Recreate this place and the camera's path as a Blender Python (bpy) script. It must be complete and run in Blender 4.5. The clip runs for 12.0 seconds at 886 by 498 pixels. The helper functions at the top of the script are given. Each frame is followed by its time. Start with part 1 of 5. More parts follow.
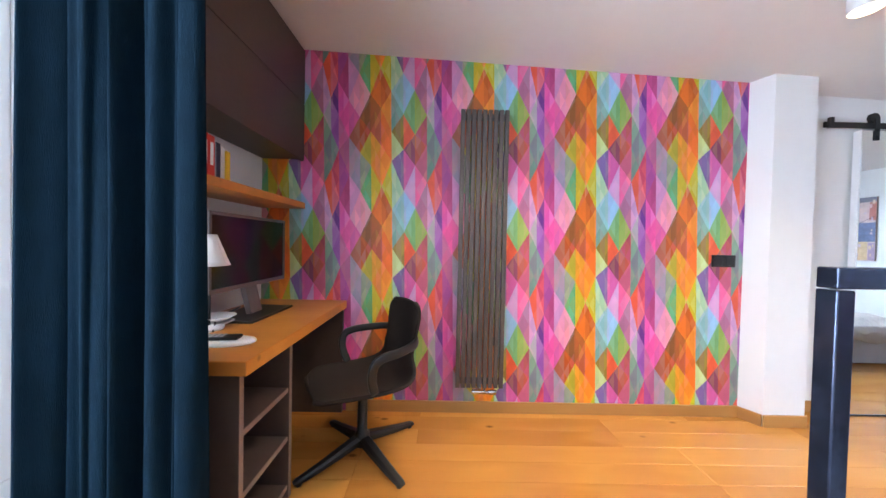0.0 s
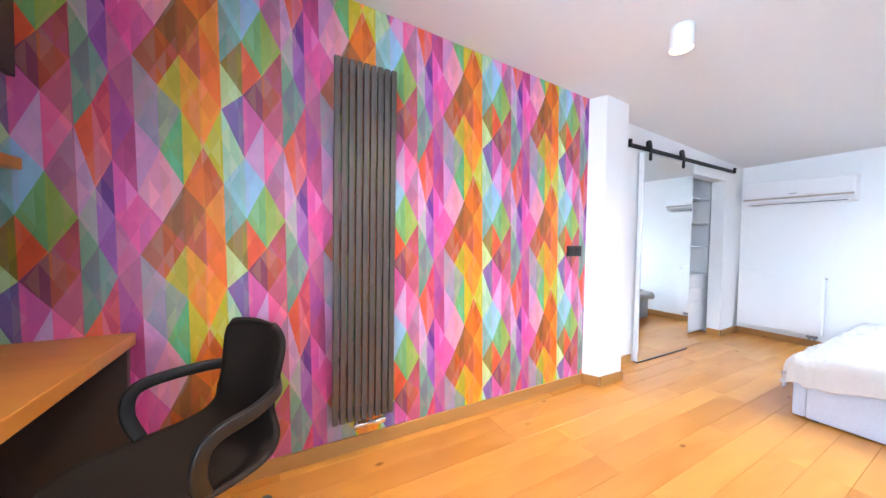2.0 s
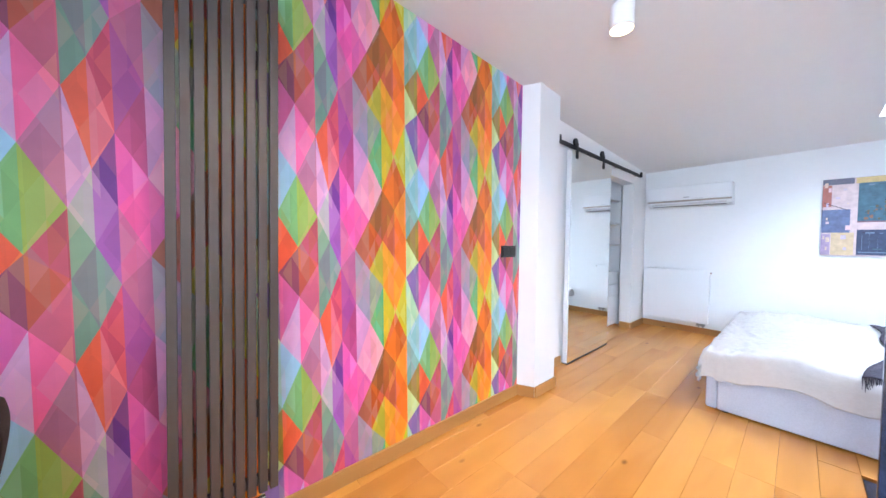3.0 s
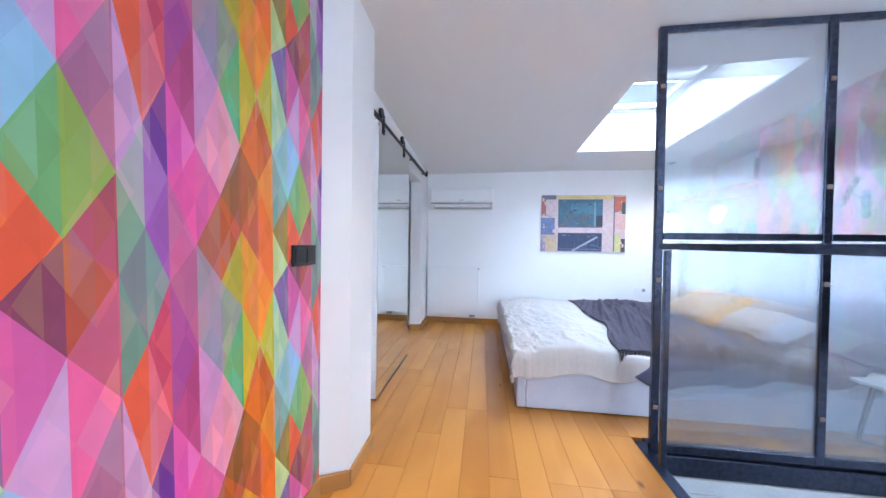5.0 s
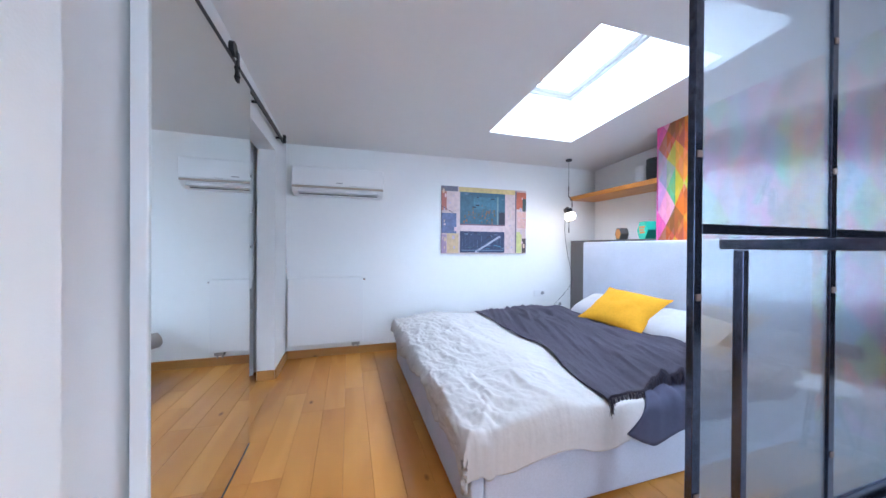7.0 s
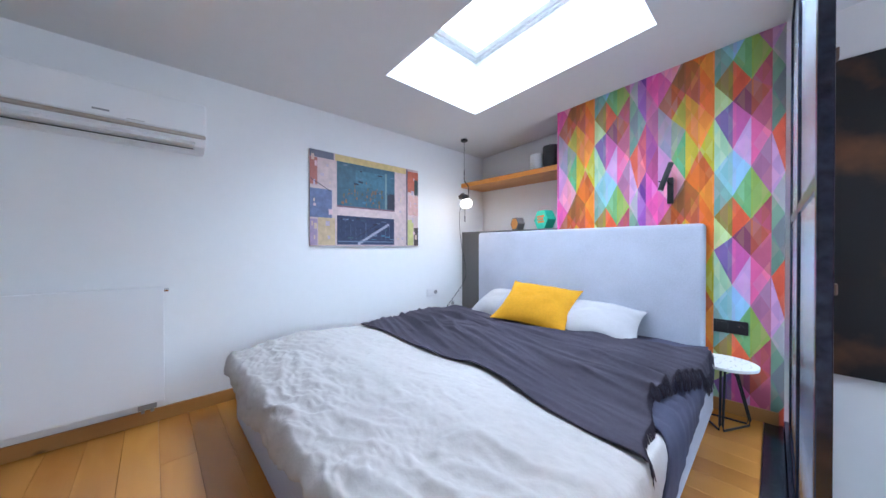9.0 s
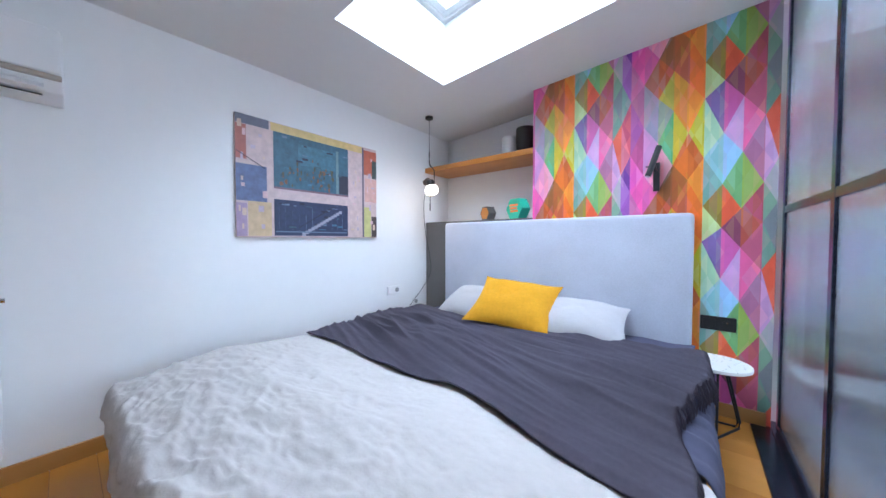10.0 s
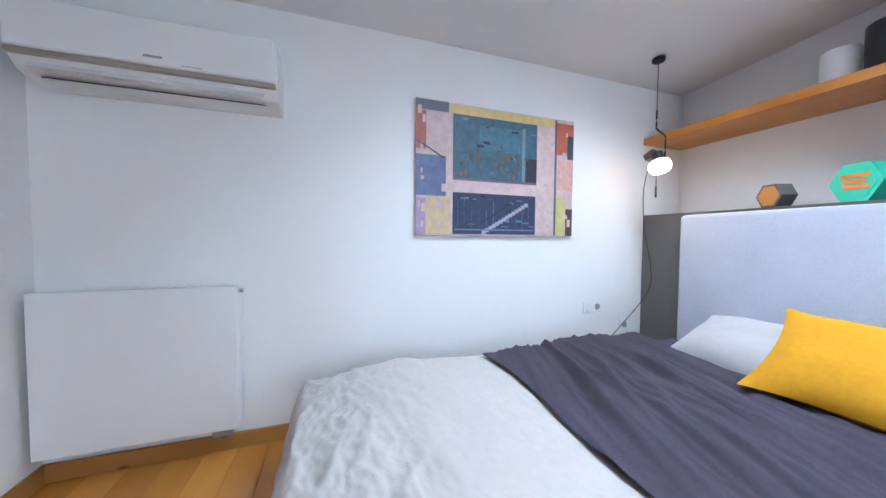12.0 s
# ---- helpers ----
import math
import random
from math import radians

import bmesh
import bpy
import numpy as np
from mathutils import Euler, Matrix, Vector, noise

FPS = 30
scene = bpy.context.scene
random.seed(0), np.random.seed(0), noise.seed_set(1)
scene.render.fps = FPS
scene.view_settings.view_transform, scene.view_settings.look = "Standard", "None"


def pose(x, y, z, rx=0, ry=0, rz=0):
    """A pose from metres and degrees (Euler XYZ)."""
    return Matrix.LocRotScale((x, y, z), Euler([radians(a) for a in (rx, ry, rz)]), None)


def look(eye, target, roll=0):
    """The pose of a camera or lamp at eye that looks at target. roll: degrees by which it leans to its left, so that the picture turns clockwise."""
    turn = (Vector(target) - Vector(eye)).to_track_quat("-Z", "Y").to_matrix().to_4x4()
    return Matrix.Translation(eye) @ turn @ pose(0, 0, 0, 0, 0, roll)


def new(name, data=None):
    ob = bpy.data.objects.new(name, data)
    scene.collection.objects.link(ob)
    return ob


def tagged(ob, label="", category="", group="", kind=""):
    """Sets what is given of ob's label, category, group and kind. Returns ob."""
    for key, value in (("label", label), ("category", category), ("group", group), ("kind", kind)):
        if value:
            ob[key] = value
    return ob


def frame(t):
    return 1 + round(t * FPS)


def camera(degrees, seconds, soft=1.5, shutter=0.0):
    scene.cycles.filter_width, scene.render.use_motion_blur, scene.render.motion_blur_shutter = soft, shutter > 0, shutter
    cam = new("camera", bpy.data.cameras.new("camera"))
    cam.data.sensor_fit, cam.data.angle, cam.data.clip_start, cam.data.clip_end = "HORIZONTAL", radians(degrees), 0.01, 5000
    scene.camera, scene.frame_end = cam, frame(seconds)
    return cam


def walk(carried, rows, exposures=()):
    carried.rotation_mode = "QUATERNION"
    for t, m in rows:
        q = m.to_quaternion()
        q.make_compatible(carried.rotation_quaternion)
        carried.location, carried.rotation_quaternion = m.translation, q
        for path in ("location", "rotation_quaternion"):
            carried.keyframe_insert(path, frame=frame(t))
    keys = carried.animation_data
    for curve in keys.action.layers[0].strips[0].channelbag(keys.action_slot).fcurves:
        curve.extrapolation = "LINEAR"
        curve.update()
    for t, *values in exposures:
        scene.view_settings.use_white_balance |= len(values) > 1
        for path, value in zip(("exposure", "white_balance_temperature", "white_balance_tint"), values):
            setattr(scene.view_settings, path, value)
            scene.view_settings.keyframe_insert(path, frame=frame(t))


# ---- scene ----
cam = camera(110.1, 12.0)
PATH = [
    (0, (-0.036, 0.057, 1.159), (-0.02, 2.057, 1.12), 1.2),
    (0.5, (-0.091, 0.191, 1.148), (0.131, 2.179, 1.107), 1.1),
    (1, (-0.145, 0.301, 1.145), (0.328, 2.243, 1.091), 1.0),
    (1.5, (-0.198, 0.376, 1.145), (0.575, 2.219, 1.084), 1.0),
    (2, (-0.154, 0.488, 1.146), (0.782, 2.255, 1.088), 0.9),
    (2.5, (-0.038, 0.63, 1.142), (1.071, 2.294, 1.087), 0.9),
    (3, (0.099, 0.801, 1.147), (1.412, 2.309, 1.092), 0.8),
    (3.5, (0.288, 0.981, 1.123), (1.859, 2.218, 1.078), 0.7),
    (5.5, (0.944, 1.558, 1.128), (2.943, 1.509, 1.101), 0.7),
    (6, (1.219, 1.635, 1.122), (3.196, 1.336, 1.098), 0.4),
    (6.5, (1.518, 1.672, 1.124), (3.469, 1.233, 1.104), 0.4),
    (8.3, (2.385, 1.6, 1.078), (4.051, 0.495, 1.075), 0.0),
    (8.5, (2.462, 1.605, 1.071), (4.064, 0.407, 1.062), 0.0),
    (9, (2.655, 1.56, 1.04), (4.115, 0.193, 1.028), 0.0),
    (9.5, (2.833, 1.486, 1.021), (4.187, 0.016, 0.979), -0.1),
    (10, (2.949, 1.34, 1.032), (4.212, -0.21, 0.973), 0.0),
    (10.5, (3.066, 1.15, 1.026), (4.327, -0.402, 0.965), 0.1),
    (11, (3.164, 0.964, 1.012), (4.671, -0.35, 0.948), 0.3),
    (11.5, (3.283, 0.944, 1.03), (5.013, -0.057, 0.955), 0.3),
    (12, (3.445, 1.076, 1.042), (5.336, 0.43, 0.966), 0.4),
]
walk(cam, [(t, look(eye, target, roll)) for t, eye, target, roll in PATH],
     [(0.0, 0.88, 6400, 10), (0.5, 1.33, 6400, 10), (1.0, 1.42, 6400, 10), (2.0, 1.22, 6300, 10), (3.5, 0.88, 6150, 10), (5.5, 0.52, 5950, 10),
      (6.5, 0.48, 5950, 10), (8.5, 0.25, 6150, 10), (10.5, 0.2, 6200, 10), (12.0, 0.3, 6400, 10)])

# ---- world and light ----
world = bpy.data.worlds.new("world")
scene.world = world
world.use_nodes = True
wn = world.node_tree
sky = wn.nodes.new("ShaderNodeTexSky")
sky.sky_type = "NISHITA"
sky.sun_disc = False
sky.sun_elevation = radians(38)
sky.sun_rotation = radians(200)
wn.links.new(sky.outputs[0], wn.nodes["Background"].inputs[0])
wn.nodes["Background"].inputs[1].default_value = 0.12


def area(name, m, sx, sy, power, colour):
    lamp = bpy.data.lights.new(name, "AREA")
    lamp.shape, lamp.size, lamp.size_y, lamp.energy, lamp.color = "RECTANGLE", sx, sy, power, colour
    ob = new(name, lamp)
    ob.matrix_world = m
    return ob


DAY = (0.66, 0.81, 1.0)
area("skylight_daylight", look((3.79, -0.08, 3.6), (3.79, -0.08, 0)), 4.0, 4.0, 1400, DAY)
area("window_daylight", look((-1.53, -0.08, 1.35), (3, -0.08, 1.2)), 1.6, 1.8, 68, DAY)

# ---- materials ----


def mat(name, colour, rough=0.5, metal=0.0, var=0.06, scale=8.0, bump=0.0, bscale=60.0, spec=0.5, stretch=(1, 1, 1)):
    """A surface with slow and fine variation of its colour and a fine relief."""
    m = bpy.data.materials.new(name)
    m.use_nodes = True
    n, l = m.node_tree.nodes, m.node_tree.links
    b = n["Principled BSDF"]
    b.inputs["Roughness"].default_value, b.inputs["Metallic"].default_value = rough, metal
    b.inputs["Specular IOR Level"].default_value = spec
    co = n.new("ShaderNodeTexCoord")
    mp = n.new("ShaderNodeMapping")
    mp.inputs["Scale"].default_value = stretch
    l.new(co.outputs["Object"], mp.inputs[0])
    t1, t2 = n.new("ShaderNodeTexNoise"), n.new("ShaderNodeTexNoise")
    t1.inputs["Scale"].default_value, t2.inputs["Scale"].default_value = scale * 0.2, scale * 6
    t2.inputs["Detail"].default_value = 6
    l.new(mp.outputs[0], t1.inputs["Vector"]), l.new(mp.outputs[0], t2.inputs["Vector"])
    add = n.new("ShaderNodeMath")
    add.operation = "ADD"
    l.new(t1.outputs[0], add.inputs[0]), l.new(t2.outputs[0], add.inputs[1])
    mr = n.new("ShaderNodeMapRange")
    mr.inputs[1].default_value, mr.inputs[2].default_value = 0.6, 1.4
    mr.inputs[3].default_value, mr.inputs[4].default_value = 1 - var, 1 + var
    l.new(add.outputs[0], mr.inputs[0])
    mul = n.new("ShaderNodeMix")
    mul.data_type, mul.blend_type = "RGBA", "MULTIPLY"
    mul.inputs[0].default_value = 1
    mul.inputs[6].default_value = (*colour, 1)
    l.new(mr.outputs[0], mul.inputs[7])
    l.new(mul.outputs[2], b.inputs["Base Color"])
    if bump:
        t3, bp = n.new("ShaderNodeTexNoise"), n.new("ShaderNodeBump")
        t3.inputs["Scale"].default_value, t3.inputs["Detail"].default_value = bscale, 4
        l.new(mp.outputs[0], t3.inputs["Vector"])
        bp.inputs["Strength"].default_value, bp.inputs["Distance"].default_value = bump, 0.004
        l.new(t3.outputs[0], bp.inputs["Height"]), l.new(bp.outputs[0], b.inputs["Normal"])
    return m


import colorsys

WHITE = mat("wall_paint", (0.80, 0.80, 0.80), 0.85, var=0.015, scale=3, bump=0.12, bscale=180)
CEIL = mat("ceiling_paint", (0.76, 0.755, 0.75), 0.9, var=0.015, scale=3, bump=0.1, bscale=200)
GLOSSWHITE = mat("white_lacquer", (0.78, 0.78, 0.79), 0.3, var=0.01)
DARKCAB = mat("dark_laminate", (0.070, 0.047, 0.040), 0.38, var=0.12, scale=6)
EDGE = mat("brown_edging", (0.20, 0.135, 0.11), 0.45, var=0.1)
RAD = mat("anthracite_metal", (0.092, 0.075, 0.068), 0.42, 0.3, var=0.06)
STEEL = mat("raw_black_steel", (0.075, 0.088, 0.135), 0.2, 0.9, var=0.6, scale=7, bump=0.05)
IRON = mat("black_powder_coat", (0.016, 0.016, 0.018), 0.45, 0.2, var=0.1)
CHROME = mat("chrome", (0.75, 0.75, 0.77), 0.15, 1.0, var=0.05)
LINEN = mat("white_linen", (0.51, 0.475, 0.455), 0.95, var=0.06, scale=6, bump=0.35, bscale=70, spec=0.2)
COTTON = mat("white_cotton", (0.47, 0.45, 0.455), 0.95, var=0.03, bump=0.5, bscale=28, spec=0.2)
GREYCLOTH = mat("grey_upholstery", (0.475, 0.49, 0.56), 0.97, var=0.10, scale=22, bump=0.45, bscale=650, spec=0.15)
THROW = mat("charcoal_wool", (0.064, 0.056, 0.074), 0.97, var=0.16, scale=12, bump=0.5, bscale=500, spec=0.15)
SHEET = mat("slate_cotton", (0.072, 0.072, 0.112), 0.95, var=0.08, scale=8, bump=0.25, bscale=500, spec=0.2)
YELLOW = mat("mustard_velvet", (0.593, 0.272, 0.010), 0.85, var=0.12, scale=9, bump=0.3, bscale=500, spec=0.3)
CURTAIN = mat("dark_teal_curtain", (0.004, 0.0125, 0.0215), 0.9, var=0.25, scale=10, bump=0.3, bscale=500, spec=0.03, stretch=(1, 1, 0.2))
SEAT = mat("dark_brown_plastic", (0.022, 0.015, 0.012), 0.75, var=0.2, scale=30, bump=0.25, bscale=500, spec=0.3)
BLACK = mat("black_plastic", (0.014, 0.014, 0.015), 0.4, var=0.1)
SCREEN = mat("dark_screen", (0.008, 0.006, 0.007), 0.12, var=0.05)
BEZEL = mat("grey_bezel", (0.16, 0.13, 0.125), 0.4, 0.3, var=0.05)
CONCRETE = mat("stair_plaster", (0.50, 0.52, 0.54), 0.92, var=0.12, scale=14, bump=0.5, bscale=90)
LEDGE = mat("taupe_panel", (0.115, 0.105, 0.10), 0.55, var=0.06)
SHADE = mat("white_shade", (0.82, 0.78, 0.74), 0.8, var=0.02)
GREYPLASTIC = mat("shaded_plastic", (0.30, 0.30, 0.31), 0.5, var=0.02)
# white roof window plastic; the grey puts its backlit shade into the colour
SHADED_WHITE = mat("shaded_white_plastic", (0.5, 0.5, 0.5), 0.4, var=0.02)
BLUEGREY = mat("stripe_bronze", (0.42, 0.36, 0.31), 0.4, 0.4, var=0.04)
MINT = mat("mint_card", (0.03, 0.55, 0.36), 0.5, var=0.05)
ORANGE = mat("orange_card", (0.85, 0.24, 0.05), 0.5, var=0.05)


def nodes_of(m):
    return m.node_tree.nodes, m.node_tree.links, m.node_tree.nodes["Principled BSDF"]


def math_node(n, l, op, a, b=None):
    k = n.new("ShaderNodeMath")
    k.operation = op
    for i, s in enumerate((a, b)):
        if s is None:
            continue
        if isinstance(s, (int, float)):
            k.inputs[i].default_value = s
        else:
            l.new(s, k.inputs[i])
    return k.outputs[0]


def oak(name, base, dark, rough, per_object=True, grain=1.0):
    """Oiled oak: long grain along x, cathedral figure, tone by board, a few knots."""
    m = bpy.data.materials.new(name)
    m.use_nodes = True
    n, l, b = nodes_of(m)
    co, info = n.new("ShaderNodeTexCoord"), n.new("ShaderNodeObjectInfo")
    off = n.new("ShaderNodeVectorMath")
    off.operation = "MULTIPLY_ADD"
    comb = n.new("ShaderNodeCombineXYZ")
    for i in range(3):
        l.new(info.outputs["Random"], comb.inputs[i])
    l.new(comb.outputs[0], off.inputs[0])
    off.inputs[1].default_value = (37.0, 19.0, 7.0) if per_object else (0, 0, 0)
    l.new(co.outputs["Object"], off.inputs[2])
    mp = n.new("ShaderNodeMapping")
    mp.inputs["Scale"].default_value = (0.8, 3.4, 3.4)
    l.new(off.outputs[0], mp.inputs[0])
    fig, fine = n.new("ShaderNodeTexNoise"), n.new("ShaderNodeTexNoise")
    fig.inputs["Scale"].default_value, fig.inputs["Detail"].default_value, fig.inputs["Distortion"].default_value = 1.6, 1, 0.9
    l.new(mp.outputs[0], fig.inputs["Vector"])
    mp2 = n.new("ShaderNodeMapping")
    mp2.inputs["Scale"].default_value = (3.0, 55.0, 55.0)
    l.new(off.outputs[0], mp2.inputs[0])
    fine.inputs["Scale"].default_value, fine.inputs["Detail"].default_value = 1.0, 5
    l.new(mp2.outputs[0], fine.inputs["Vector"])
    wave = math_node(n, l, "SINE", math_node(n, l, "MULTIPLY", fig.outputs[0], 24.0))
    s1 = math_node(n, l, "MULTIPLY", wave, 0.016 * grain)
    s2 = math_node(n, l, "MULTIPLY", math_node(n, l, "SUBTRACT", fine.outputs[0], 0.5), 0.10 * grain)
    s3 = math_node(n, l, "MULTIPLY", math_node(n, l, "SUBTRACT", fig.outputs[0], 0.5), 0.8)
    s4 = math_node(n, l, "MULTIPLY", math_node(n, l, "SUBTRACT", info.outputs["Random"], 0.5), 0.5 if per_object else 0.0)
    tot = math_node(n, l, "ADD", math_node(n, l, "ADD", s1, s2), math_node(n, l, "ADD", s3, s4))
    fac = math_node(n, l, "ADD", tot, 0.42)
    mix = n.new("ShaderNodeMix")
    mix.data_type = "RGBA"
    l.new(fac, mix.inputs[0])
    mix.inputs[6].default_value, mix.inputs[7].default_value = (*base, 1), (*dark, 1)
    vor = n.new("ShaderNodeTexVoronoi")
    vor.inputs["Scale"].default_value = 1.0
    mp3 = n.new("ShaderNodeMapping")
    mp3.inputs["Scale"].default_value = (2.6, 5.0, 5.0)
    l.new(off.outputs[0], mp3.inputs[0]), l.new(mp3.outputs[0], vor.inputs["Vector"])
    kr = n.new("ShaderNodeMapRange")
    kr.inputs[1].default_value, kr.inputs[2].default_value, kr.inputs[3].default_value, kr.inputs[4].default_value = 0.03, 0.085, 0.75, 0.0
    l.new(vor.outputs["Distance"], kr.inputs[0])
    knot = n.new("ShaderNodeMix")
    knot.data_type = "RGBA"
    l.new(kr.outputs[0], knot.inputs[0]), l.new(mix.outputs[2], knot.inputs[6])
    knot.inputs[7].default_value = (0.10, 0.04, 0.012, 1)
    l.new(knot.outputs[2], b.inputs["Base Color"])
    rr = n.new("ShaderNodeMapRange")
    rr.inputs[1].default_value, rr.inputs[2].default_value, rr.inputs[3].default_value, rr.inputs[4].default_value = 0.3, 0.7, rough - 0.02, rough + 0.03
    l.new(fine.outputs[0], rr.inputs[0]), l.new(rr.outputs[0], b.inputs["Roughness"])
    bp = n.new("ShaderNodeBump")
    bp.inputs["Strength"].default_value, bp.inputs["Distance"].default_value = 0.006, 0.003
    l.new(fine.outputs[0], bp.inputs["Height"]), l.new(bp.outputs[0], b.inputs["Normal"])
    return m


FLOOR = oak("oak_floor", (0.66, 0.295, 0.062), (0.40, 0.142, 0.022), 0.24)
WOOD = oak("oak_board", (0.61, 0.245, 0.045), (0.43, 0.14, 0.02), 0.35, False, 0.5)
TRIM = oak("oak_skirting", (0.52, 0.26, 0.075), (0.33, 0.14, 0.035), 0.38, True, 0.7)


def srgb(r, g, b):
    return tuple(((c / 255) / 12.92 if c < 10 else ((c / 255 + 0.055) / 1.055) ** 2.4) for c in (r, g, b))


# one repeat of the paper: ten upright strips between the borders, cut into wedges by a zigzag between knots
PAPER_W, PAPER_H = 0.695, 0.793
PAPER_BORDERS = (0, 18, 37, 56, 74, 92, 113, 133, 154, 167, 180)
PAPER_KNOTS = ((0, 58, 120), (33, 98, 165), (63, 125, 193), (88, 148, 230), (113, 185, 255), (140, 225, 295),
               (193, 265, 327), (223, 301, 355), (267, 320, 385), (295, 360, 444), (327, 414, 472))
PAPER_COLOURS = [
    "bc5488 ee6cbc f46eb2 d878a8 c07098 b058a0",
    "f2a6c4 e874b0 b8705a a898a6 a09cb0 d8a0cc",
    "96623a c26430 bcb244 9ca692 6cb87c f0a8b4",
    "ca6e50 e8a83a f09a38 d6c23c e67f30 ac6636",
    "ff8a3c ffa040 ccc428 d4702f f49e46 f4863c",
    "8270a2 b8dcb8 9accd0 86b0a6 9a8640 ccdc9c",
    "dcb2dc a8d0ee 86ba80 f47454 92506c de72b0",
    "ba7c9c a2ba60 b45c6a c26452 d0708c f87cb0",
    "b8b8b8 8cac94 848a8e 80a090 f4765a d8aad4",
    "a868b8 88a49c d85c78 ea8294 7a4298 b27cc0",
]


def wallpaper():
    """Printed harlequin paper: tall wedges of bright colour meeting along upright strips, with faint paler and darker facets."""
    m = bpy.data.materials.new("harlequin_wallpaper")
    m.use_nodes = True
    n, l, b = nodes_of(m)
    co, sep = n.new("ShaderNodeTexCoord"), n.new("ShaderNodeSeparateXYZ")
    l.new(co.outputs["Object"], sep.inputs[0])
    unit_x, unit_z = PAPER_W / 180, PAPER_H / 207

    def op(kind, s, k=None):
        return math_node(n, l, kind, s, k)

    x = op("FLOORED_MODULO", op("DIVIDE", sep.outputs[0], unit_x), 180.0)
    down = op("DIVIDE", sep.outputs[2], -unit_z)
    strip, share = None, None
    for x0, x1 in zip(PAPER_BORDERS, PAPER_BORDERS[1:]):
        r = n.new("ShaderNodeMapRange")
        r.inputs[1].default_value, r.inputs[2].default_value = x0, x1
        l.new(x, r.inputs[0])
        share = r.outputs[0] if share is None else op("ADD", share, r.outputs[0])
    strip = op("FLOOR", op("MINIMUM", share, 9.999))
    share = op("SUBTRACT", share, strip)
    where = op("DIVIDE", op("ADD", strip, 0.5), 10.0)

    def steps(colours):
        r = n.new("ShaderNodeValToRGB")
        r.color_ramp.interpolation = "CONSTANT"
        els, k = r.color_ramp.elements, len(colours)
        for i in range(k):
            e = els[i] if i < 2 else els.new(i / k)
            e.position = i / k
        for i, c in enumerate(colours):
            els[i].color = (*c, 1)
        return r

    def knots(first):
        r, parts = steps([tuple(v / 500 for v in k) for k in PAPER_KNOTS[first:first + 10]]), n.new("ShaderNodeSeparateColor")
        l.new(where, r.inputs[0]), l.new(r.outputs[0], parts.inputs[0])
        return [op("MULTIPLY", o, 500.0) for o in parts.outputs[:3]]

    near, far = knots(0), knots(1)
    z = op("ADD", op("FLOORED_MODULO", op("SUBTRACT", down, near[0]), 207.0), near[0])
    edges = []
    for i in range(3):
        after = near[i + 1] if i < 2 else op("ADD", near[0], 207.0)
        edges += [(near[i], far[i]), (after, far[i])]
    count = None
    for a, c in edges:
        line = op("ADD", op("MULTIPLY", op("SUBTRACT", c, a), share), a)
        above = op("GREATER_THAN", z, line)
        count = above if count is None else op("ADD", count, above)
    wedge = op("FLOORED_MODULO", count, 6.0)
    index = op("ADD", op("ADD", op("MULTIPLY", strip, 6.0), wedge), 0.5)
    tones = []
    for line in PAPER_COLOURS:
        for h in line.split():
            hue, sat, val = colorsys.rgb_to_hsv(*(int(h[q:q + 2], 16) / 255 for q in (0, 2, 4)))
            tones.append(srgb(*(255 * q for q in colorsys.hsv_to_rgb(hue, min(1, sat * 1.14), val * 0.97))))
    r1, r2 = steps(tones[:30]), steps(tones[30:])
    l.new(op("DIVIDE", index, 30.0), r1.inputs[0])
    l.new(op("DIVIDE", op("SUBTRACT", index, 30.0), 30.0), r2.inputs[0])
    tone = n.new("ShaderNodeMix")
    tone.data_type = "RGBA"
    l.new(op("GREATER_THAN", index, 30.0), tone.inputs[0])
    l.new(r1.outputs[0], tone.inputs[6]), l.new(r2.outputs[0], tone.inputs[7])
    # faint second layer: half strips and a finer net, lighter or darker
    slant = op("DIVIDE", down, 34.5)
    up = op("FLOOR", op("ADD", op("DIVIDE", x, 18.0), slant))
    dn = op("FLOOR", op("SUBTRACT", op("DIVIDE", x, 18.0), slant))
    cv, hsh = n.new("ShaderNodeCombineXYZ"), n.new("ShaderNodeTexWhiteNoise")
    l.new(op("FLOORED_MODULO", op("SUBTRACT", up, dn), 12.0), cv.inputs[0])
    l.new(op("FLOOR", op("DIVIDE", x, 9.0)), cv.inputs[1])
    l.new(cv.outputs[0], hsh.inputs["Vector"])
    accent, some, tint = steps([srgb(*(int(h[q:q + 2], 16) for q in (0, 2, 4))) for h in "e86aa8 f08a3c 6a9a8c c8c040 8a4a9a d85048 a8cce0 b86a40".split()]), n.new("ShaderNodeSeparateColor"), n.new("ShaderNodeMix")
    tint.data_type = "RGBA"
    l.new(hsh.outputs["Color"], some.inputs[0]), l.new(some.outputs[1], accent.inputs[0])
    l.new(op("MULTIPLY", op("GREATER_THAN", some.outputs[0], 0.45), 0.12), tint.inputs[0])
    l.new(tone.outputs[2], tint.inputs[6]), l.new(accent.outputs[0], tint.inputs[7])
    tone = tint
    lit = n.new("ShaderNodeMapRange")
    lit.inputs[3].default_value, lit.inputs[4].default_value = 0.86, 1.09
    l.new(hsh.outputs["Value"], lit.inputs[0])
    mott, mr = n.new("ShaderNodeTexNoise"), n.new("ShaderNodeMapRange")
    mott.inputs["Scale"].default_value, mott.inputs["Detail"].default_value = 14, 6
    l.new(co.outputs["Object"], mott.inputs["Vector"])
    mr.inputs[1].default_value, mr.inputs[2].default_value, mr.inputs[3].default_value, mr.inputs[4].default_value = 0.3, 0.7, 0.95, 1.05
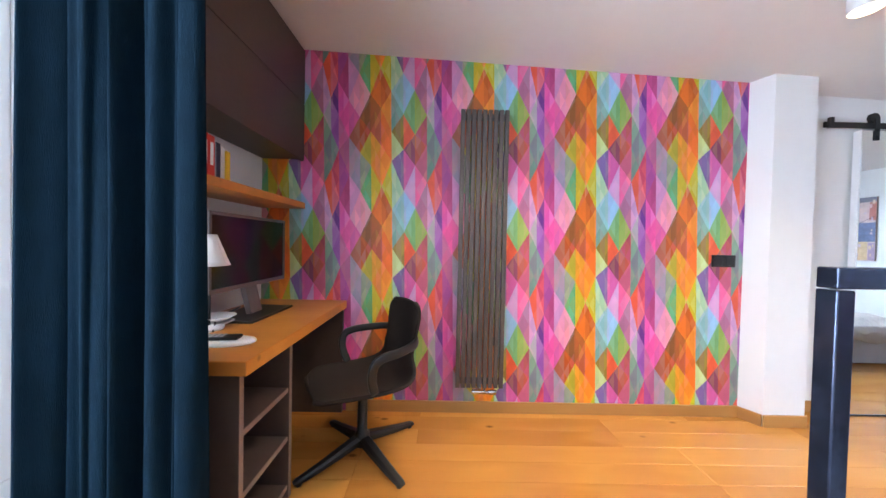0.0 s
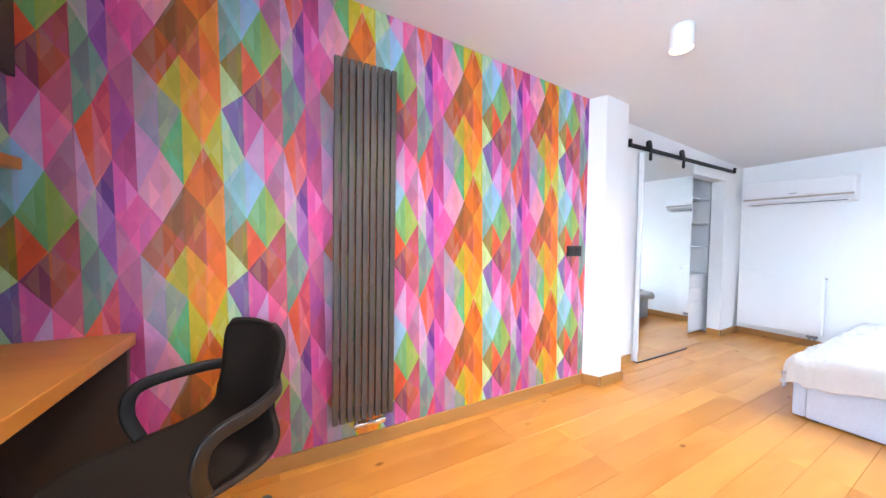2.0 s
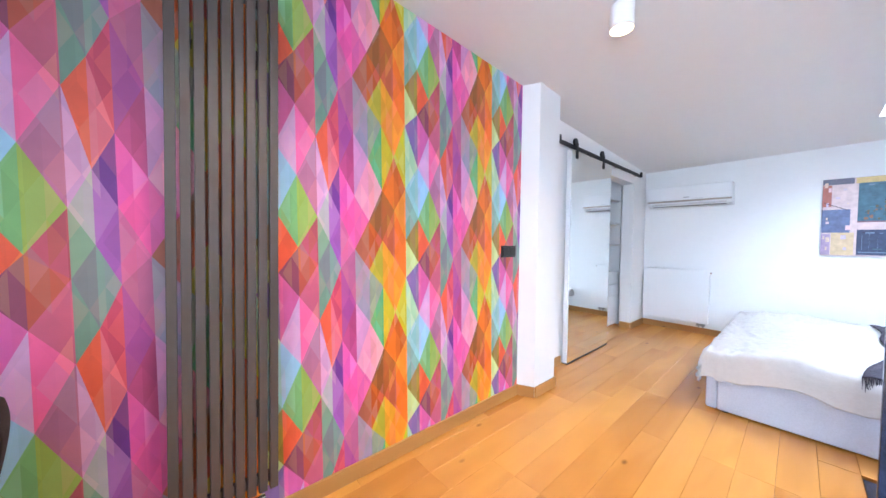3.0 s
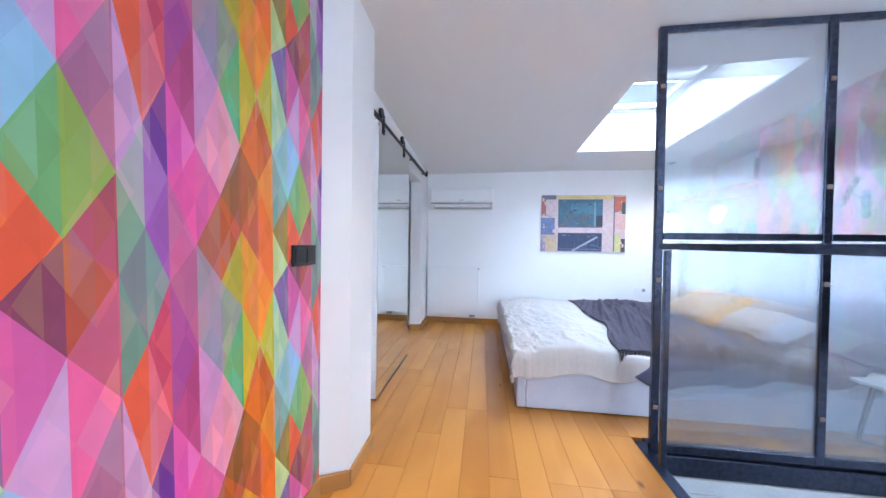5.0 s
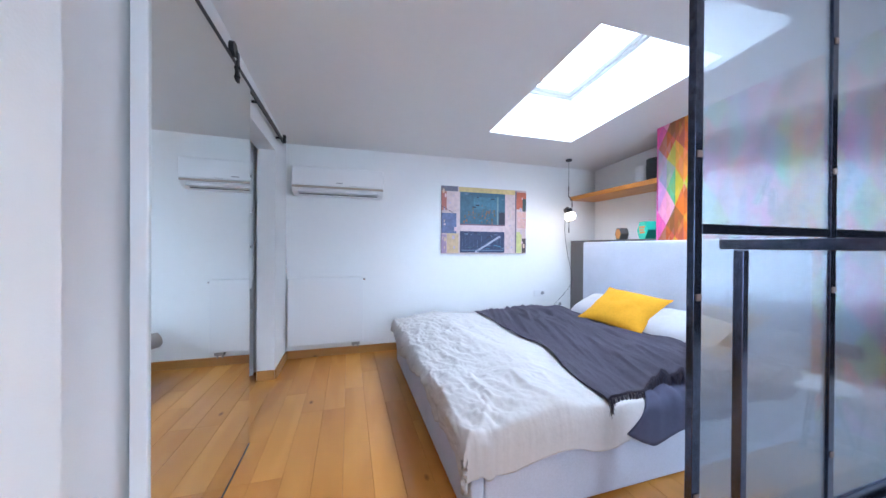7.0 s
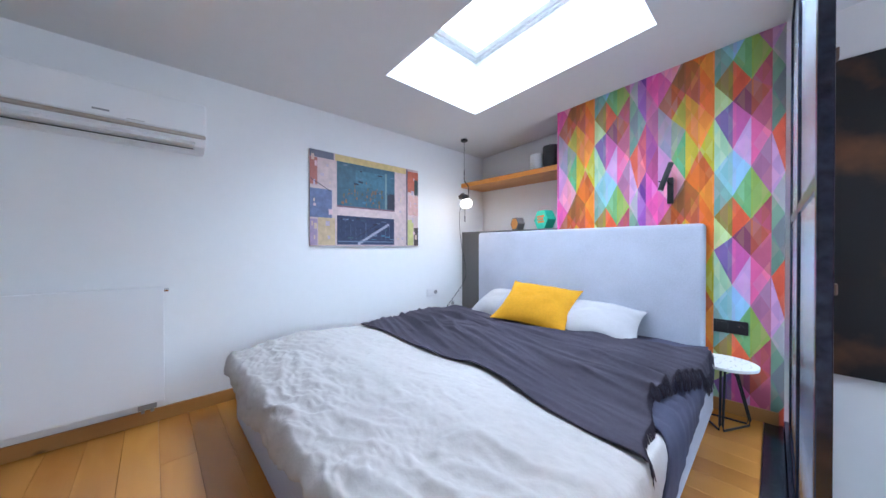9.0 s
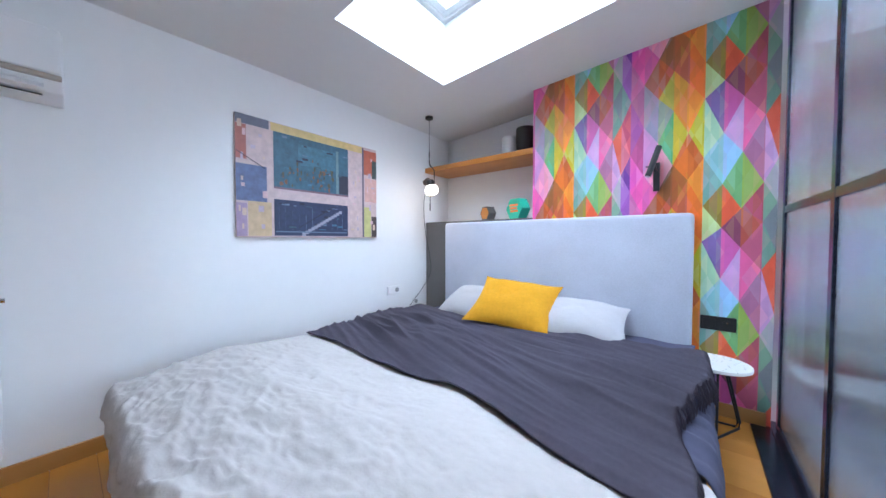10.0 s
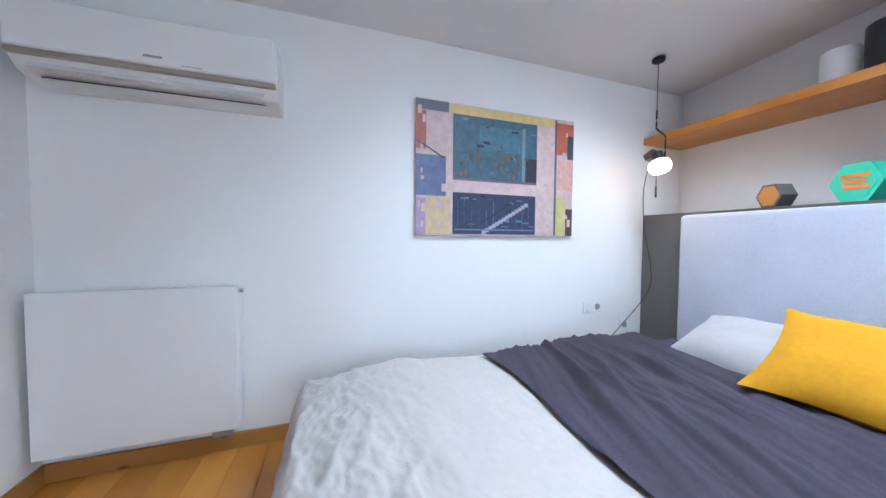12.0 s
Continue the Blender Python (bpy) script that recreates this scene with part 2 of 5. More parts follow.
    l.new(mott.outputs[0], mr.inputs[0])
    mul = n.new("ShaderNodeMix")
    mul.data_type, mul.blend_type = "RGBA", "MULTIPLY"
    mul.inputs[0].default_value = 1
    l.new(tone.outputs[2], mul.inputs[6]), l.new(op("MULTIPLY", lit.outputs[0], mr.outputs[0]), mul.inputs[7])
    l.new(mul.outputs[2], b.inputs["Base Color"])
    b.inputs["Roughness"].default_value = 0.42
    bp, fn = n.new("ShaderNodeBump"), n.new("ShaderNodeTexNoise")
    fn.inputs["Scale"].default_value = 400
    l.new(co.outputs["Object"], fn.inputs["Vector"])
    bp.inputs["Strength"].default_value, bp.inputs["Distance"].default_value = 0.06, 0.002
    l.new(fn.outputs[0], bp.inputs["Height"]), l.new(bp.outputs[0], b.inputs["Normal"])
    return m


PAPER = wallpaper()


def glowing(name, colour, power):
    m = bpy.data.materials.new(name)
    m.use_nodes = True
    b = m.node_tree.nodes["Principled BSDF"]
    b.inputs["Emission Color"].default_value, b.inputs["Emission Strength"].default_value = (*colour, 1), power
    return m


def glass(name):
    m = bpy.data.materials.new(name)
    m.use_nodes = True
    b = m.node_tree.nodes["Principled BSDF"]
    b.inputs["Transmission Weight"].default_value, b.inputs["Roughness"].default_value, b.inputs["IOR"].default_value = 1, 0, 1.45
    return m


def fluted_glass():
    """Finely fluted glass: part of the view passes clear, part is smeared."""
    m = bpy.data.materials.new("fluted_glass")
    m.use_nodes = True
    n, l, b = nodes_of(m)
    b.inputs["Transmission Weight"].default_value, b.inputs["Roughness"].default_value, b.inputs["IOR"].default_value = 1, 0.04, 1.35
    b.inputs["Base Color"].default_value = (0.96, 0.98, 1.0, 1)
    co, sep, bp = n.new("ShaderNodeTexCoord"), n.new("ShaderNodeSeparateXYZ"), n.new("ShaderNodeBump")
    l.new(co.outputs["Object"], sep.inputs[0])
    w = math_node(n, l, "SINE", math_node(n, l, "MULTIPLY", sep.outputs[1], 1500.0))
    bp.inputs["Strength"].default_value, bp.inputs["Distance"].default_value = 1.0, 0.0006
    l.new(w, bp.inputs["Height"])
    clear, gloss, lw = n.new("ShaderNodeBsdfTransparent"), n.new("ShaderNodeBsdfGlossy"), n.new("ShaderNodeLayerWeight")
    clear.inputs["Color"].default_value = (0.93, 0.965, 1.0, 1)
    gloss.inputs["Color"].default_value = (0.84, 0.93, 1.0, 1)
    tan = n.new("ShaderNodeTangent")
    tan.direction_type, tan.axis = "RADIAL", "Z"
    gloss.inputs["Roughness"].default_value, gloss.inputs["Anisotropy"].default_value = 0.2, -0.85
    l.new(tan.outputs[0], gloss.inputs["Tangent"])
    lw.inputs["Blend"].default_value = 0.5
    sheen = math_node(n, l, "ADD", math_node(n, l, "MULTIPLY", math_node(n, l, "POWER", lw.outputs["Facing"], 2.5), 0.6), 0.22)
    body, mix = n.new("ShaderNodeMixShader"), n.new("ShaderNodeMixShader")
    body.inputs[0].default_value = 0.35
    l.new(clear.outputs[0], body.inputs[1]), l.new(b.outputs[0], body.inputs[2])
    l.new(sheen, mix.inputs[0]), l.new(body.outputs[0], mix.inputs[1]), l.new(gloss.outputs[0], mix.inputs[2])
    l.new(mix.outputs[0], n["Material Output"].inputs[0])
    return m


REEDED = fluted_glass()
CLEAR = glass("clear_glass")
MIRROR = mat("mirror_glass", (0.86, 0.89, 0.88), 0.01, 1.0, var=0.0)
LED = glowing("warm_diffuser", (1.0, 0.74, 0.44), 3.0)
GLOBE = glowing("lit_opal_glass", (1.0, 0.90, 0.76), 5.0)


def terrazzo():
    m = mat("terrazzo", (0.80, 0.81, 0.78), 0.35, var=0.02)
    n, l, b = nodes_of(m)
    co, v, r = n.new("ShaderNodeTexCoord"), n.new("ShaderNodeTexVoronoi"), n.new("ShaderNodeMapRange")
    v.inputs["Scale"].default_value = 45
    l.new(co.outputs["Object"], v.inputs["Vector"])
    r.inputs[1].default_value, r.inputs[2].default_value, r.inputs[3].default_value, r.inputs[4].default_value = 0.20, 0.23, 1, 0
    l.new(v.outputs["Distance"], r.inputs[0])
    mix = n.new("ShaderNodeMix")
    mix.data_type = "RGBA"
    mix.inputs[6].default_value = (0.80, 0.81, 0.78, 1)
    hue = n.new("ShaderNodeMix")
    hue.data_type = "RGBA"
    hue.inputs[6].default_value, hue.inputs[7].default_value = (0.12, 0.17, 0.16, 1), (0.55, 0.50, 0.42, 1)
    l.new(v.outputs["Color"], hue.inputs[0])
    l.new(r.outputs[0], mix.inputs[0]), l.new(hue.outputs[2], mix.inputs[7]), l.new(mix.outputs[2], b.inputs["Base Color"])
    return m


TERRAZZO = terrazzo()

# ---- building blocks ----


def bm_box(x0, x1, y0, y1, z0, z1, bevel=0.0, seg=2):
    bm = bmesh.new()
    bmesh.ops.create_cube(bm, size=1)
    for v in bm.verts:
        v.co = Vector(((x0 + x1) / 2 + v.co.x * (x1 - x0), (y0 + y1) / 2 + v.co.y * (y1 - y0), (z0 + z1) / 2 + v.co.z * (z1 - z0)))
    if bevel:
        bmesh.ops.bevel(bm, geom=bm.edges[:], offset=bevel, segments=seg, affect="EDGES", profile=0.5)
    return bm


def mesh_of(name, bm, material, smooth=False):
    bmesh.ops.recalc_face_normals(bm, faces=bm.faces[:])
    me = bpy.data.meshes.new(name)
    bm.to_mesh(me)
    bm.free()
    if material:
        me.materials.append(material)
    if smooth:
        for p in me.polygons:
            p.use_smooth = True
    return me


def thing(name, bm, material, label="", category="", kind="", group="", smooth=False):
    return tagged(new(name, mesh_of(name, bm, material, smooth)), label, category, group, kind)


def empty(name, at, label, category, group="", kind="", rz=0):
    ob = new(name)
    ob.empty_display_size = 0.05
    ob.matrix_world = pose(*at, 0, 0, rz)
    bpy.context.view_layer.update()
    return tagged(ob, label, category, group, kind)


def part(name, bm, material, parent, label="", smooth=False):
    ob = new(name, mesh_of(name, bm, material, smooth))
    ob.parent = parent
    if label:
        ob["label"] = label
    return ob


def struct(name, bm, material, label, category):
    return thing(name, bm, material, label, category, "structure")


def joined(*bms):
    out = bmesh.new()
    for bm in bms:
        me = bpy.data.meshes.new("tmp")
        bm.to_mesh(me)
        bm.free()
        out.from_mesh(me)
        bpy.data.meshes.remove(me)
    return out


def bm_cyl(r, z0, z1, at=(0, 0), r2=None, seg=32, bevel=0.0):
    bm = bmesh.new()
    bmesh.ops.create_cone(bm, cap_ends=True, segments=seg, radius1=r, radius2=r if r2 is None else r2, depth=z1 - z0)
    bmesh.ops.translate(bm, vec=(at[0], at[1], (z0 + z1) / 2), verts=bm.verts[:])
    if bevel:
        rim = [e for e in bm.edges if abs(e.verts[0].co.z - e.verts[1].co.z) < 1e-6]
        bmesh.ops.bevel(bm, geom=rim, offset=bevel, segments=2, affect="EDGES", profile=0.5)
    return bm


def bm_turned(profile, seg=32, at=(0, 0)):
    """A lathe-turned solid from (radius, z) pairs."""
    bm = bmesh.new()
    rings = []
    for r, z in profile:
        rings.append([bm.verts.new((at[0] + r * math.cos(2 * math.pi * i / seg), at[1] + r * math.sin(2 * math.pi * i / seg), z)) for i in range(seg)])
    for a, b in zip(rings, rings[1:]):
        for i in range(seg):
            bm.faces.new((a[i], a[(i + 1) % seg], b[(i + 1) % seg], b[i]))
    bm.faces.new(rings[0][::-1])
    bm.faces.new(rings[-1])
    return bm


def bm_tube(points, w, h=None, seg=10, up=(0, 0, 1)):
    """A bar swept along points: round with radius w, or flat w by h."""
    bm = bmesh.new()
    pts = [Vector(p) for p in points]
    rings = []
    for i, p in enumerate(pts):
        d = (pts[min(i + 1, len(pts) - 1)] - pts[max(i - 1, 0)]).normalized()
        side = d.cross(Vector(up))
        side = side.normalized() if side.length > 1e-4 else d.cross(Vector((0.3, 1, 0))).normalized()
        over = side.cross(d).normalized()
        if h is None:
            ring = [p + w * (math.cos(2 * math.pi * k / seg) * side + math.sin(2 * math.pi * k / seg) * over) for k in range(seg)]
        else:
            c = 0.25
            ring = [p + side * (w / 2 * a) + over * (h / 2 * b) for a, b in ((-1, -1 + c), (-1 + c, -1), (1 - c, -1), (1, -1 + c), (1, 1 - c), (1 - c, 1), (-1 + c, 1), (-1, 1 - c))]
        rings.append([bm.verts.new(v) for v in ring])
    for a, b in zip(rings, rings[1:]):
        k = len(a)
        for i in range(k):
            bm.faces.new((a[i], a[(i + 1) % k], b[(i + 1) % k], b[i]))
    bm.faces.new(rings[0][::-1]), bm.faces.new(rings[-1])
    return bm


def curve_through(points, steps=6):
    """Points on a smooth line through the given ones."""
    p = [Vector(q) for q in points]
    p = [p[0]] + p + [p[-1]]
    out = []
    for i in range(1, len(p) - 2):
        for s in range(steps):
            t = s / steps
            out.append(0.5 * (2 * p[i] + (p[i + 1] - p[i - 1]) * t + (2 * p[i - 1] - 5 * p[i] + 4 * p[i + 1] - p[i + 2]) * t * t + (3 * p[i] - p[i - 1] - 3 * p[i + 1] + p[i + 2]) * t ** 3))
    return out + [p[-2]]


def bm_sheet(nu, nv, at, thick=0.0):
    """A surface at(u, v) over the unit square; with a thickness it is closed."""
    bm = bmesh.new()
    g = [[bm.verts.new(at(i / nu, j / nv)) for j in range(nv + 1)] for i in range(nu + 1)]
    for i in range(nu):
        for j in range(nv):
            bm.faces.new((g[i][j], g[i + 1][j], g[i + 1][j + 1], g[i][j + 1]))
    if thick:
        bm.normal_update()
        h = [[bm.verts.new(v.co - v.normal * thick) for v in line] for line in g]
        for i in range(nu):
            for j in range(nv):
                bm.faces.new((h[i][j], h[i][j + 1], h[i + 1][j + 1], h[i + 1][j]))
        for i in range(nu):
            for j in (0, nv):
                bm.faces.new((g[i][j], g[i + 1][j], h[i + 1][j], h[i][j]))
        for j in range(nv):
            for i in (0, nu):
                bm.faces.new((g[i][j], g[i][j + 1], h[i][j + 1], h[i][j]))
    return bm


def bm_prism(outline, z0, z1):
    bm = bmesh.new()
    lo, hi = [bm.verts.new((x, y, z0)) for x, y in outline], [bm.verts.new((x, y, z1)) for x, y in outline]
    k = len(outline)
    bm.faces.new(lo[::-1]), bm.faces.new(hi)
    for i in range(k):
        bm.faces.new((lo[i], lo[(i + 1) % k], hi[(i + 1) % k], hi[i]))
    return bm


def moved(bm, m):
    bmesh.ops.transform(bm, matrix=m, verts=bm.verts[:])
    return bm


# ---- structure ----
WP_Y, END_X, WEST_X, NW_Y, S_Y, ALC_Y = 2.165, 5.185, -1.25, 2.255, -1.09, -1.50
ST_X0, ST_X1, ST_Y1, ST_Y0 = 0.56, 2.56, 0.50, -1.20


def ceil_z(x, y):
    k = min(max((2.17 - y) / 1.87, 0), 1)
    return (2.386 - 0.0478 * x) * (1 - k) + (2.497 - 0.0650 * x) * k


def wall_to_ceiling(x0, x1, y0, y1, z0=-0.05, up=0.02):
    bm = bm_box(x0, x1, y0, y1, z0, 3)
    for v in bm.verts:
        if v.co.z > 2:
            v.co.z = ceil_z(v.co.x, v.co.y) + up
    return bm


# papered walls stand in their own axes, so that the pattern starts at the seam
PAPER_N, PAPER_S = pose(0.662, WP_Y, 1.474, 0, -1.4, 0), pose(3.300, S_Y, 1.595, 0, 0, 180) @ Matrix.Scale(1.07, 4)


def papered(name, bm, m, label):
    ob = struct(name, moved(bm, m.inverted()), PAPER, label, "wall")
    ob.matrix_world = m
    return ob


papered("wall_north", wall_to_ceiling(-1.475, 2.04, WP_Y, 2.50), PAPER_N, "wall papered in bright harlequin diamonds")
papered("wall_south", wall_to_ceiling(2.61, 3.985, -1.75, S_Y), PAPER_S, "chimney breast papered in bright harlequin diamonds")
struct("wall_pillar", bm_prism([(2.041, 2.167), (2.097, 2.05), (2.375, 2.05), (2.375, 2.50), (2.041, 2.50)], -0.05, 2.32), WHITE, "white painted pillar beside the papered wall", "pillar")
struct("wall_north_door", wall_to_ceiling(2.376, 3.30, NW_Y, 2.39), WHITE, "white painted wall behind the sliding door", "wall")
struct("wall_north_lintel", wall_to_ceiling(3.301, 4.704, NW_Y, 2.39, 1.93), WHITE, "white painted lintel over the wardrobe opening", "wall")
struct("wall_north_pier", wall_to_ceiling(4.705, END_X, NW_Y, 2.39), WHITE, "white painted pier beside the wardrobe opening", "wall")
struct("wall_east", wall_to_ceiling(END_X, 5.45, -1.75, 2.39), WHITE, "white painted end wall of the bedroom", "wall")
struct("wall_alcove", wall_to_ceiling(3.986, END_X, -1.75, ALC_Y), WHITE, "white painted back wall of the bed alcove", "wall")
struct("wall_stair_south", wall_to_ceiling(-1.475, 2.609, -1.75, ST_Y0, -2.6), WHITE, "white painted wall along the stairwell", "wall")
struct("wall_west_desk", wall_to_ceiling(-1.475, WEST_X, 1.00, WP_Y), WHITE, "white painted wall behind the desk", "wall")
struct("wall_west_sill", bm_box(-1.475, WEST_X, -1.2, 1.00, -0.05, 0.35), WHITE, "white painted wall under the window", "wall")
struct("wall_west_head", wall_to_ceiling(-1.475, WEST_X, -1.2, 1.00, 2.25), WHITE, "white painted wall over the window", "wall")
struct("wall_west_corner", bm_box(-1.475, WEST_X, -1.2, -0.95, 0.35, 2.25), WHITE, "white painted wall beside the window", "wall")
# wardrobe niche behind the sliding door
struct("wall_niche_back", bm_box(2.9, 5.45, 2.95, 3.05, -0.05, 2.4), WHITE, "white painted back wall of the wardrobe niche", "wall")
struct("wall_niche_west", bm_box(2.9, 3.0, 2.39, 2.95, -0.05, 2.4), WHITE, "white painted side wall of the wardrobe niche", "wall")
struct("wall_niche_east", bm_box(4.90, 5.45, 2.391, 2.95, -0.05, 2.4), WHITE, "white painted side wall of the wardrobe niche", "wall")
struct("ceiling_niche", bm_box(2.9, 5.45, 2.39, 3.05, 2.401, 2.5), CEIL, "white painted ceiling of the wardrobe niche", "ceiling")

# ceiling with the skylight shaft cut through
SK_X0, SK_X1, SK_Y0, SK_Y1 = 3.110, 4.457, -0.518, 0.402
xs = sorted([-1.52, 5.45, SK_X0, SK_X1] + [-0.6 + 0.6 * i for i in range(10)])
ys = sorted([-1.75, 2.5, SK_Y0, SK_Y1] + [-1.4 + 0.3 * i for i in range(13)])
bm = bmesh.new()
for zoff in (0.0, 0.18):
    g = {(x, y): bm.verts.new((x, y, ceil_z(x, y) + zoff)) for x in xs for y in ys}
    for xa, xb in zip(xs, xs[1:]):
        for ya, yb in zip(ys, ys[1:]):
            if not (SK_X0 - 1e-6 < xa and xb < SK_X1 + 1e-6 and SK_Y0 - 1e-6 < ya and yb < SK_Y1 + 1e-6):
                bm.faces.new((g[xa, ya], g[xb, ya], g[xb, yb], g[xa, yb]))
struct("ceiling", bm, CEIL, "white painted sloping attic ceiling", "ceiling")

# skylight: splayed white shaft, frame, sash, pane
sky_w = empty("window_1", ((SK_X0 + SK_X1) / 2, (SK_Y0 + SK_Y1) / 2, 2.2), "white roof window in a deep white shaft", "window", kind="structure")
cx, cy = sky_w.location.x, sky_w.location.y
bm = bmesh.new()
lo = [(SK_X0, SK_Y0), (SK_X1, SK_Y0), (SK_X1, SK_Y1), (SK_X0, SK_Y1)]
hi = [(SK_X0 + 0.10, SK_Y0 + 0.06), (SK_X1 - 0.06, SK_Y0 + 0.06), (SK_X1 - 0.06, SK_Y1 - 0.06), (SK_X0 + 0.10, SK_Y1 - 0.06)]


def roof_z(x):
    return 2.60 - 0.0903 * (x - 4.4)


a = [bm.verts.new((x - cx, y - cy, ceil_z(x, y) - 2.2)) for x, y in lo]
b = [bm.verts.new((x - cx, y - cy, roof_z(x) - 2.2)) for x, y in hi]
a2 = [bm.verts.new((x * 1.0 + (0.05 if x > cx else -0.05) - cx, y + (0.05 if y > cy else -0.05) - cy, ceil_z(x, y) + 0.02 - 2.2)) for x, y in lo]
b2 = [bm.verts.new((x + (0.09 if x > cx else -0.09) - cx, y + (0.09 if y > cy else -0.09) - cy, roof_z(x) - 2.2)) for x, y in hi]
for i in range(4):
    j = (i + 1) % 4
    bm.faces.new((a[i], a[j], b[j], b[i])), bm.faces.new((a2[i], a2[j], b2[j], b2[i]))
    bm.faces.new((b[i], b[j], b2[j], b2[i])), bm.faces.new((a[i], a[j], a2[j], a2[i]))
part("window_lining", bm, WHITE, sky_w)


def ring(x0, x1, y0, y1, wd, z0, z1):
    bm = joined(bm_box(x0, x1, y0, y0 + wd, z0, z1, 0.004), bm_box(x0, x1, y1 - wd, y1, z0, z1, 0.004), bm_box(x0, x0 + wd, y0 + wd, y1 - wd, z0, z1, 0.004), bm_box(x1 - wd, x1, y0 + wd, y1 - wd, z0, z1, 0.004))
    for v in bm.verts:
        v.co.z += roof_z(v.co.x)
        v.co -= Vector((cx, cy, 2.2))
    return bm


HX0, HX1, HY0, HY1 = SK_X0 + 0.10, SK_X1 - 0.06, SK_Y0 + 0.06, SK_Y1 - 0.06
part("window_frame", ring(HX0 - 0.05, HX1 + 0.05, HY0 - 0.05, HY1 + 0.05, 0.085, 0.0, 0.05), SHADED_WHITE, sky_w)
part("sash", ring(HX0 + 0.04, HX1 - 0.04, HY0 + 0.04, HY1 - 0.04, 0.05, 0.012, 0.06), SHADED_WHITE, sky_w)
bm = bm_box(HX0 + 0.08, HX1 - 0.08, HY0 + 0.08, HY1 - 0.08, 0.035, 0.041)
for v in bm.verts:
    v.co.z += roof_z(v.co.x)
    v.co -= Vector((cx, cy, 2.2))
pane = part("pane", bm, CLEAR, sky_w)
pane.visible_shadow = False

# window in the west wall, in front of the landing
west_w = empty("window_2", (-1.365, 0.025, 1.3), "tall white framed window above the landing", "window", kind="structure")
bars = [bm_box(-0.04, 0.04, -0.975, 0.975, -0.95, -0.88, 0.005), bm_box(-0.04, 0.04, -0.975, 0.975, 0.88, 0.95, 0.005)]
bars += [bm_box(-0.04, 0.04, y - 0.035, y + 0.035, -0.88, 0.88, 0.005) for y in (-0.94, 0.0, 0.94)]
part("window_frame", joined(*bars), GLOSSWHITE, west_w)
for ya, yb in ((-0.905, -0.035), (0.035, 0.905)):
    p = part("pane", bm_box(-0.003, 0.003, ya, yb, -0.88, 0.88), CLEAR, west_w)
    p.visible_shadow = False

# stairwell
struct("stair_trimmer", bm_box(ST_X1 - 0.012, ST_X1 + 0.05, ST_Y0, ST_Y1, -0.11, -0.003, 0.004), STEEL, "black steel trimmer beam of the stairwell", "beam")
struct("stair_edge", bm_box(ST_X0, ST_X1 + 0.09, ST_Y1, ST_Y1 + 0.06, -0.19, 0.003, 0.004), STEEL, "black steel angle along the stairwell edge", "beam")
struct("stair_sill", bm_box(ST_X1 + 0.051, ST_X1 + 0.13, ST_Y0 + 0.05, ST_Y1 - 0.001, -0.05, 0.004, 0.002), STEEL, "black steel strip under the glass screen", "trim")
struct("wall_stair_east", bm_box(ST_X1 - 0.02, ST_X1 + 0.3, ST_Y0, ST_Y1 + 0.3, -2.6, -0.19), CONCRETE, "rough grey plaster wall below the floor", "wall")
struct("wall_stair_lip", bm_box(ST_X1 - 0.02, ST_X1 + 0.125, ST_Y0, ST_Y1 - 0.001, -0.189, -0.112, 0.003), CONCRETE, "pale grey plaster edge below the steel trimmer", "wall")
struct("wall_stair_north", bm_box(-1.3, ST_X1, ST_Y1 + 0.02, ST_Y1 + 0.3, -2.6, -0.19), CONCRETE, "rough grey plaster wall below the floor", "wall")
struct("wall_stair_west", bm_box(ST_X0 - 0.3, ST_X0, ST_Y0, ST_Y1, -2.6, -0.19), CONCRETE, "rough grey plaster wall below the floor", "wall")
struct("floor_lower", bm_box(-1.3, 2.9, -1.75, 0.8, -2.75, -2.6), CONCRETE, "grey floor at the foot of the stairwell", "floor")


def skirting(name, pts, h=0.078):
    for i, (p, q) in enumerate(zip(pts, pts[1:])):
        d = Vector((q[0] - p[0], q[1] - p[1], 0))
        ang = math.degrees(math.atan2(d.y, d.x))
        bm = bm_box(0, d.length, -0.014, 0, 0, h, 0.003)
        ob = struct("baseboard", bm, TRIM, "oak baseboard along the wall", "baseboard")
        ob.matrix_world = pose(p[0], p[1], 0, 0, 0, ang)


skirting("n", [(-0.66, WP_Y - 0.001), (2.036, WP_Y - 0.001), (2.094, 2.048), (2.378, 2.048), (2.378, NW_Y - 0.002), (2.84, NW_Y - 0.002)])
skirting("p", [(4.703, 2.385), (4.703, NW_Y - 0.002), (END_X - 0.002, NW_Y - 0.002), (END_X - 0.002, -1.14)])
skirting("s", [(2.953, S_Y + 0.002), (2.63, S_Y + 0.002)])
# ---- study corner ----


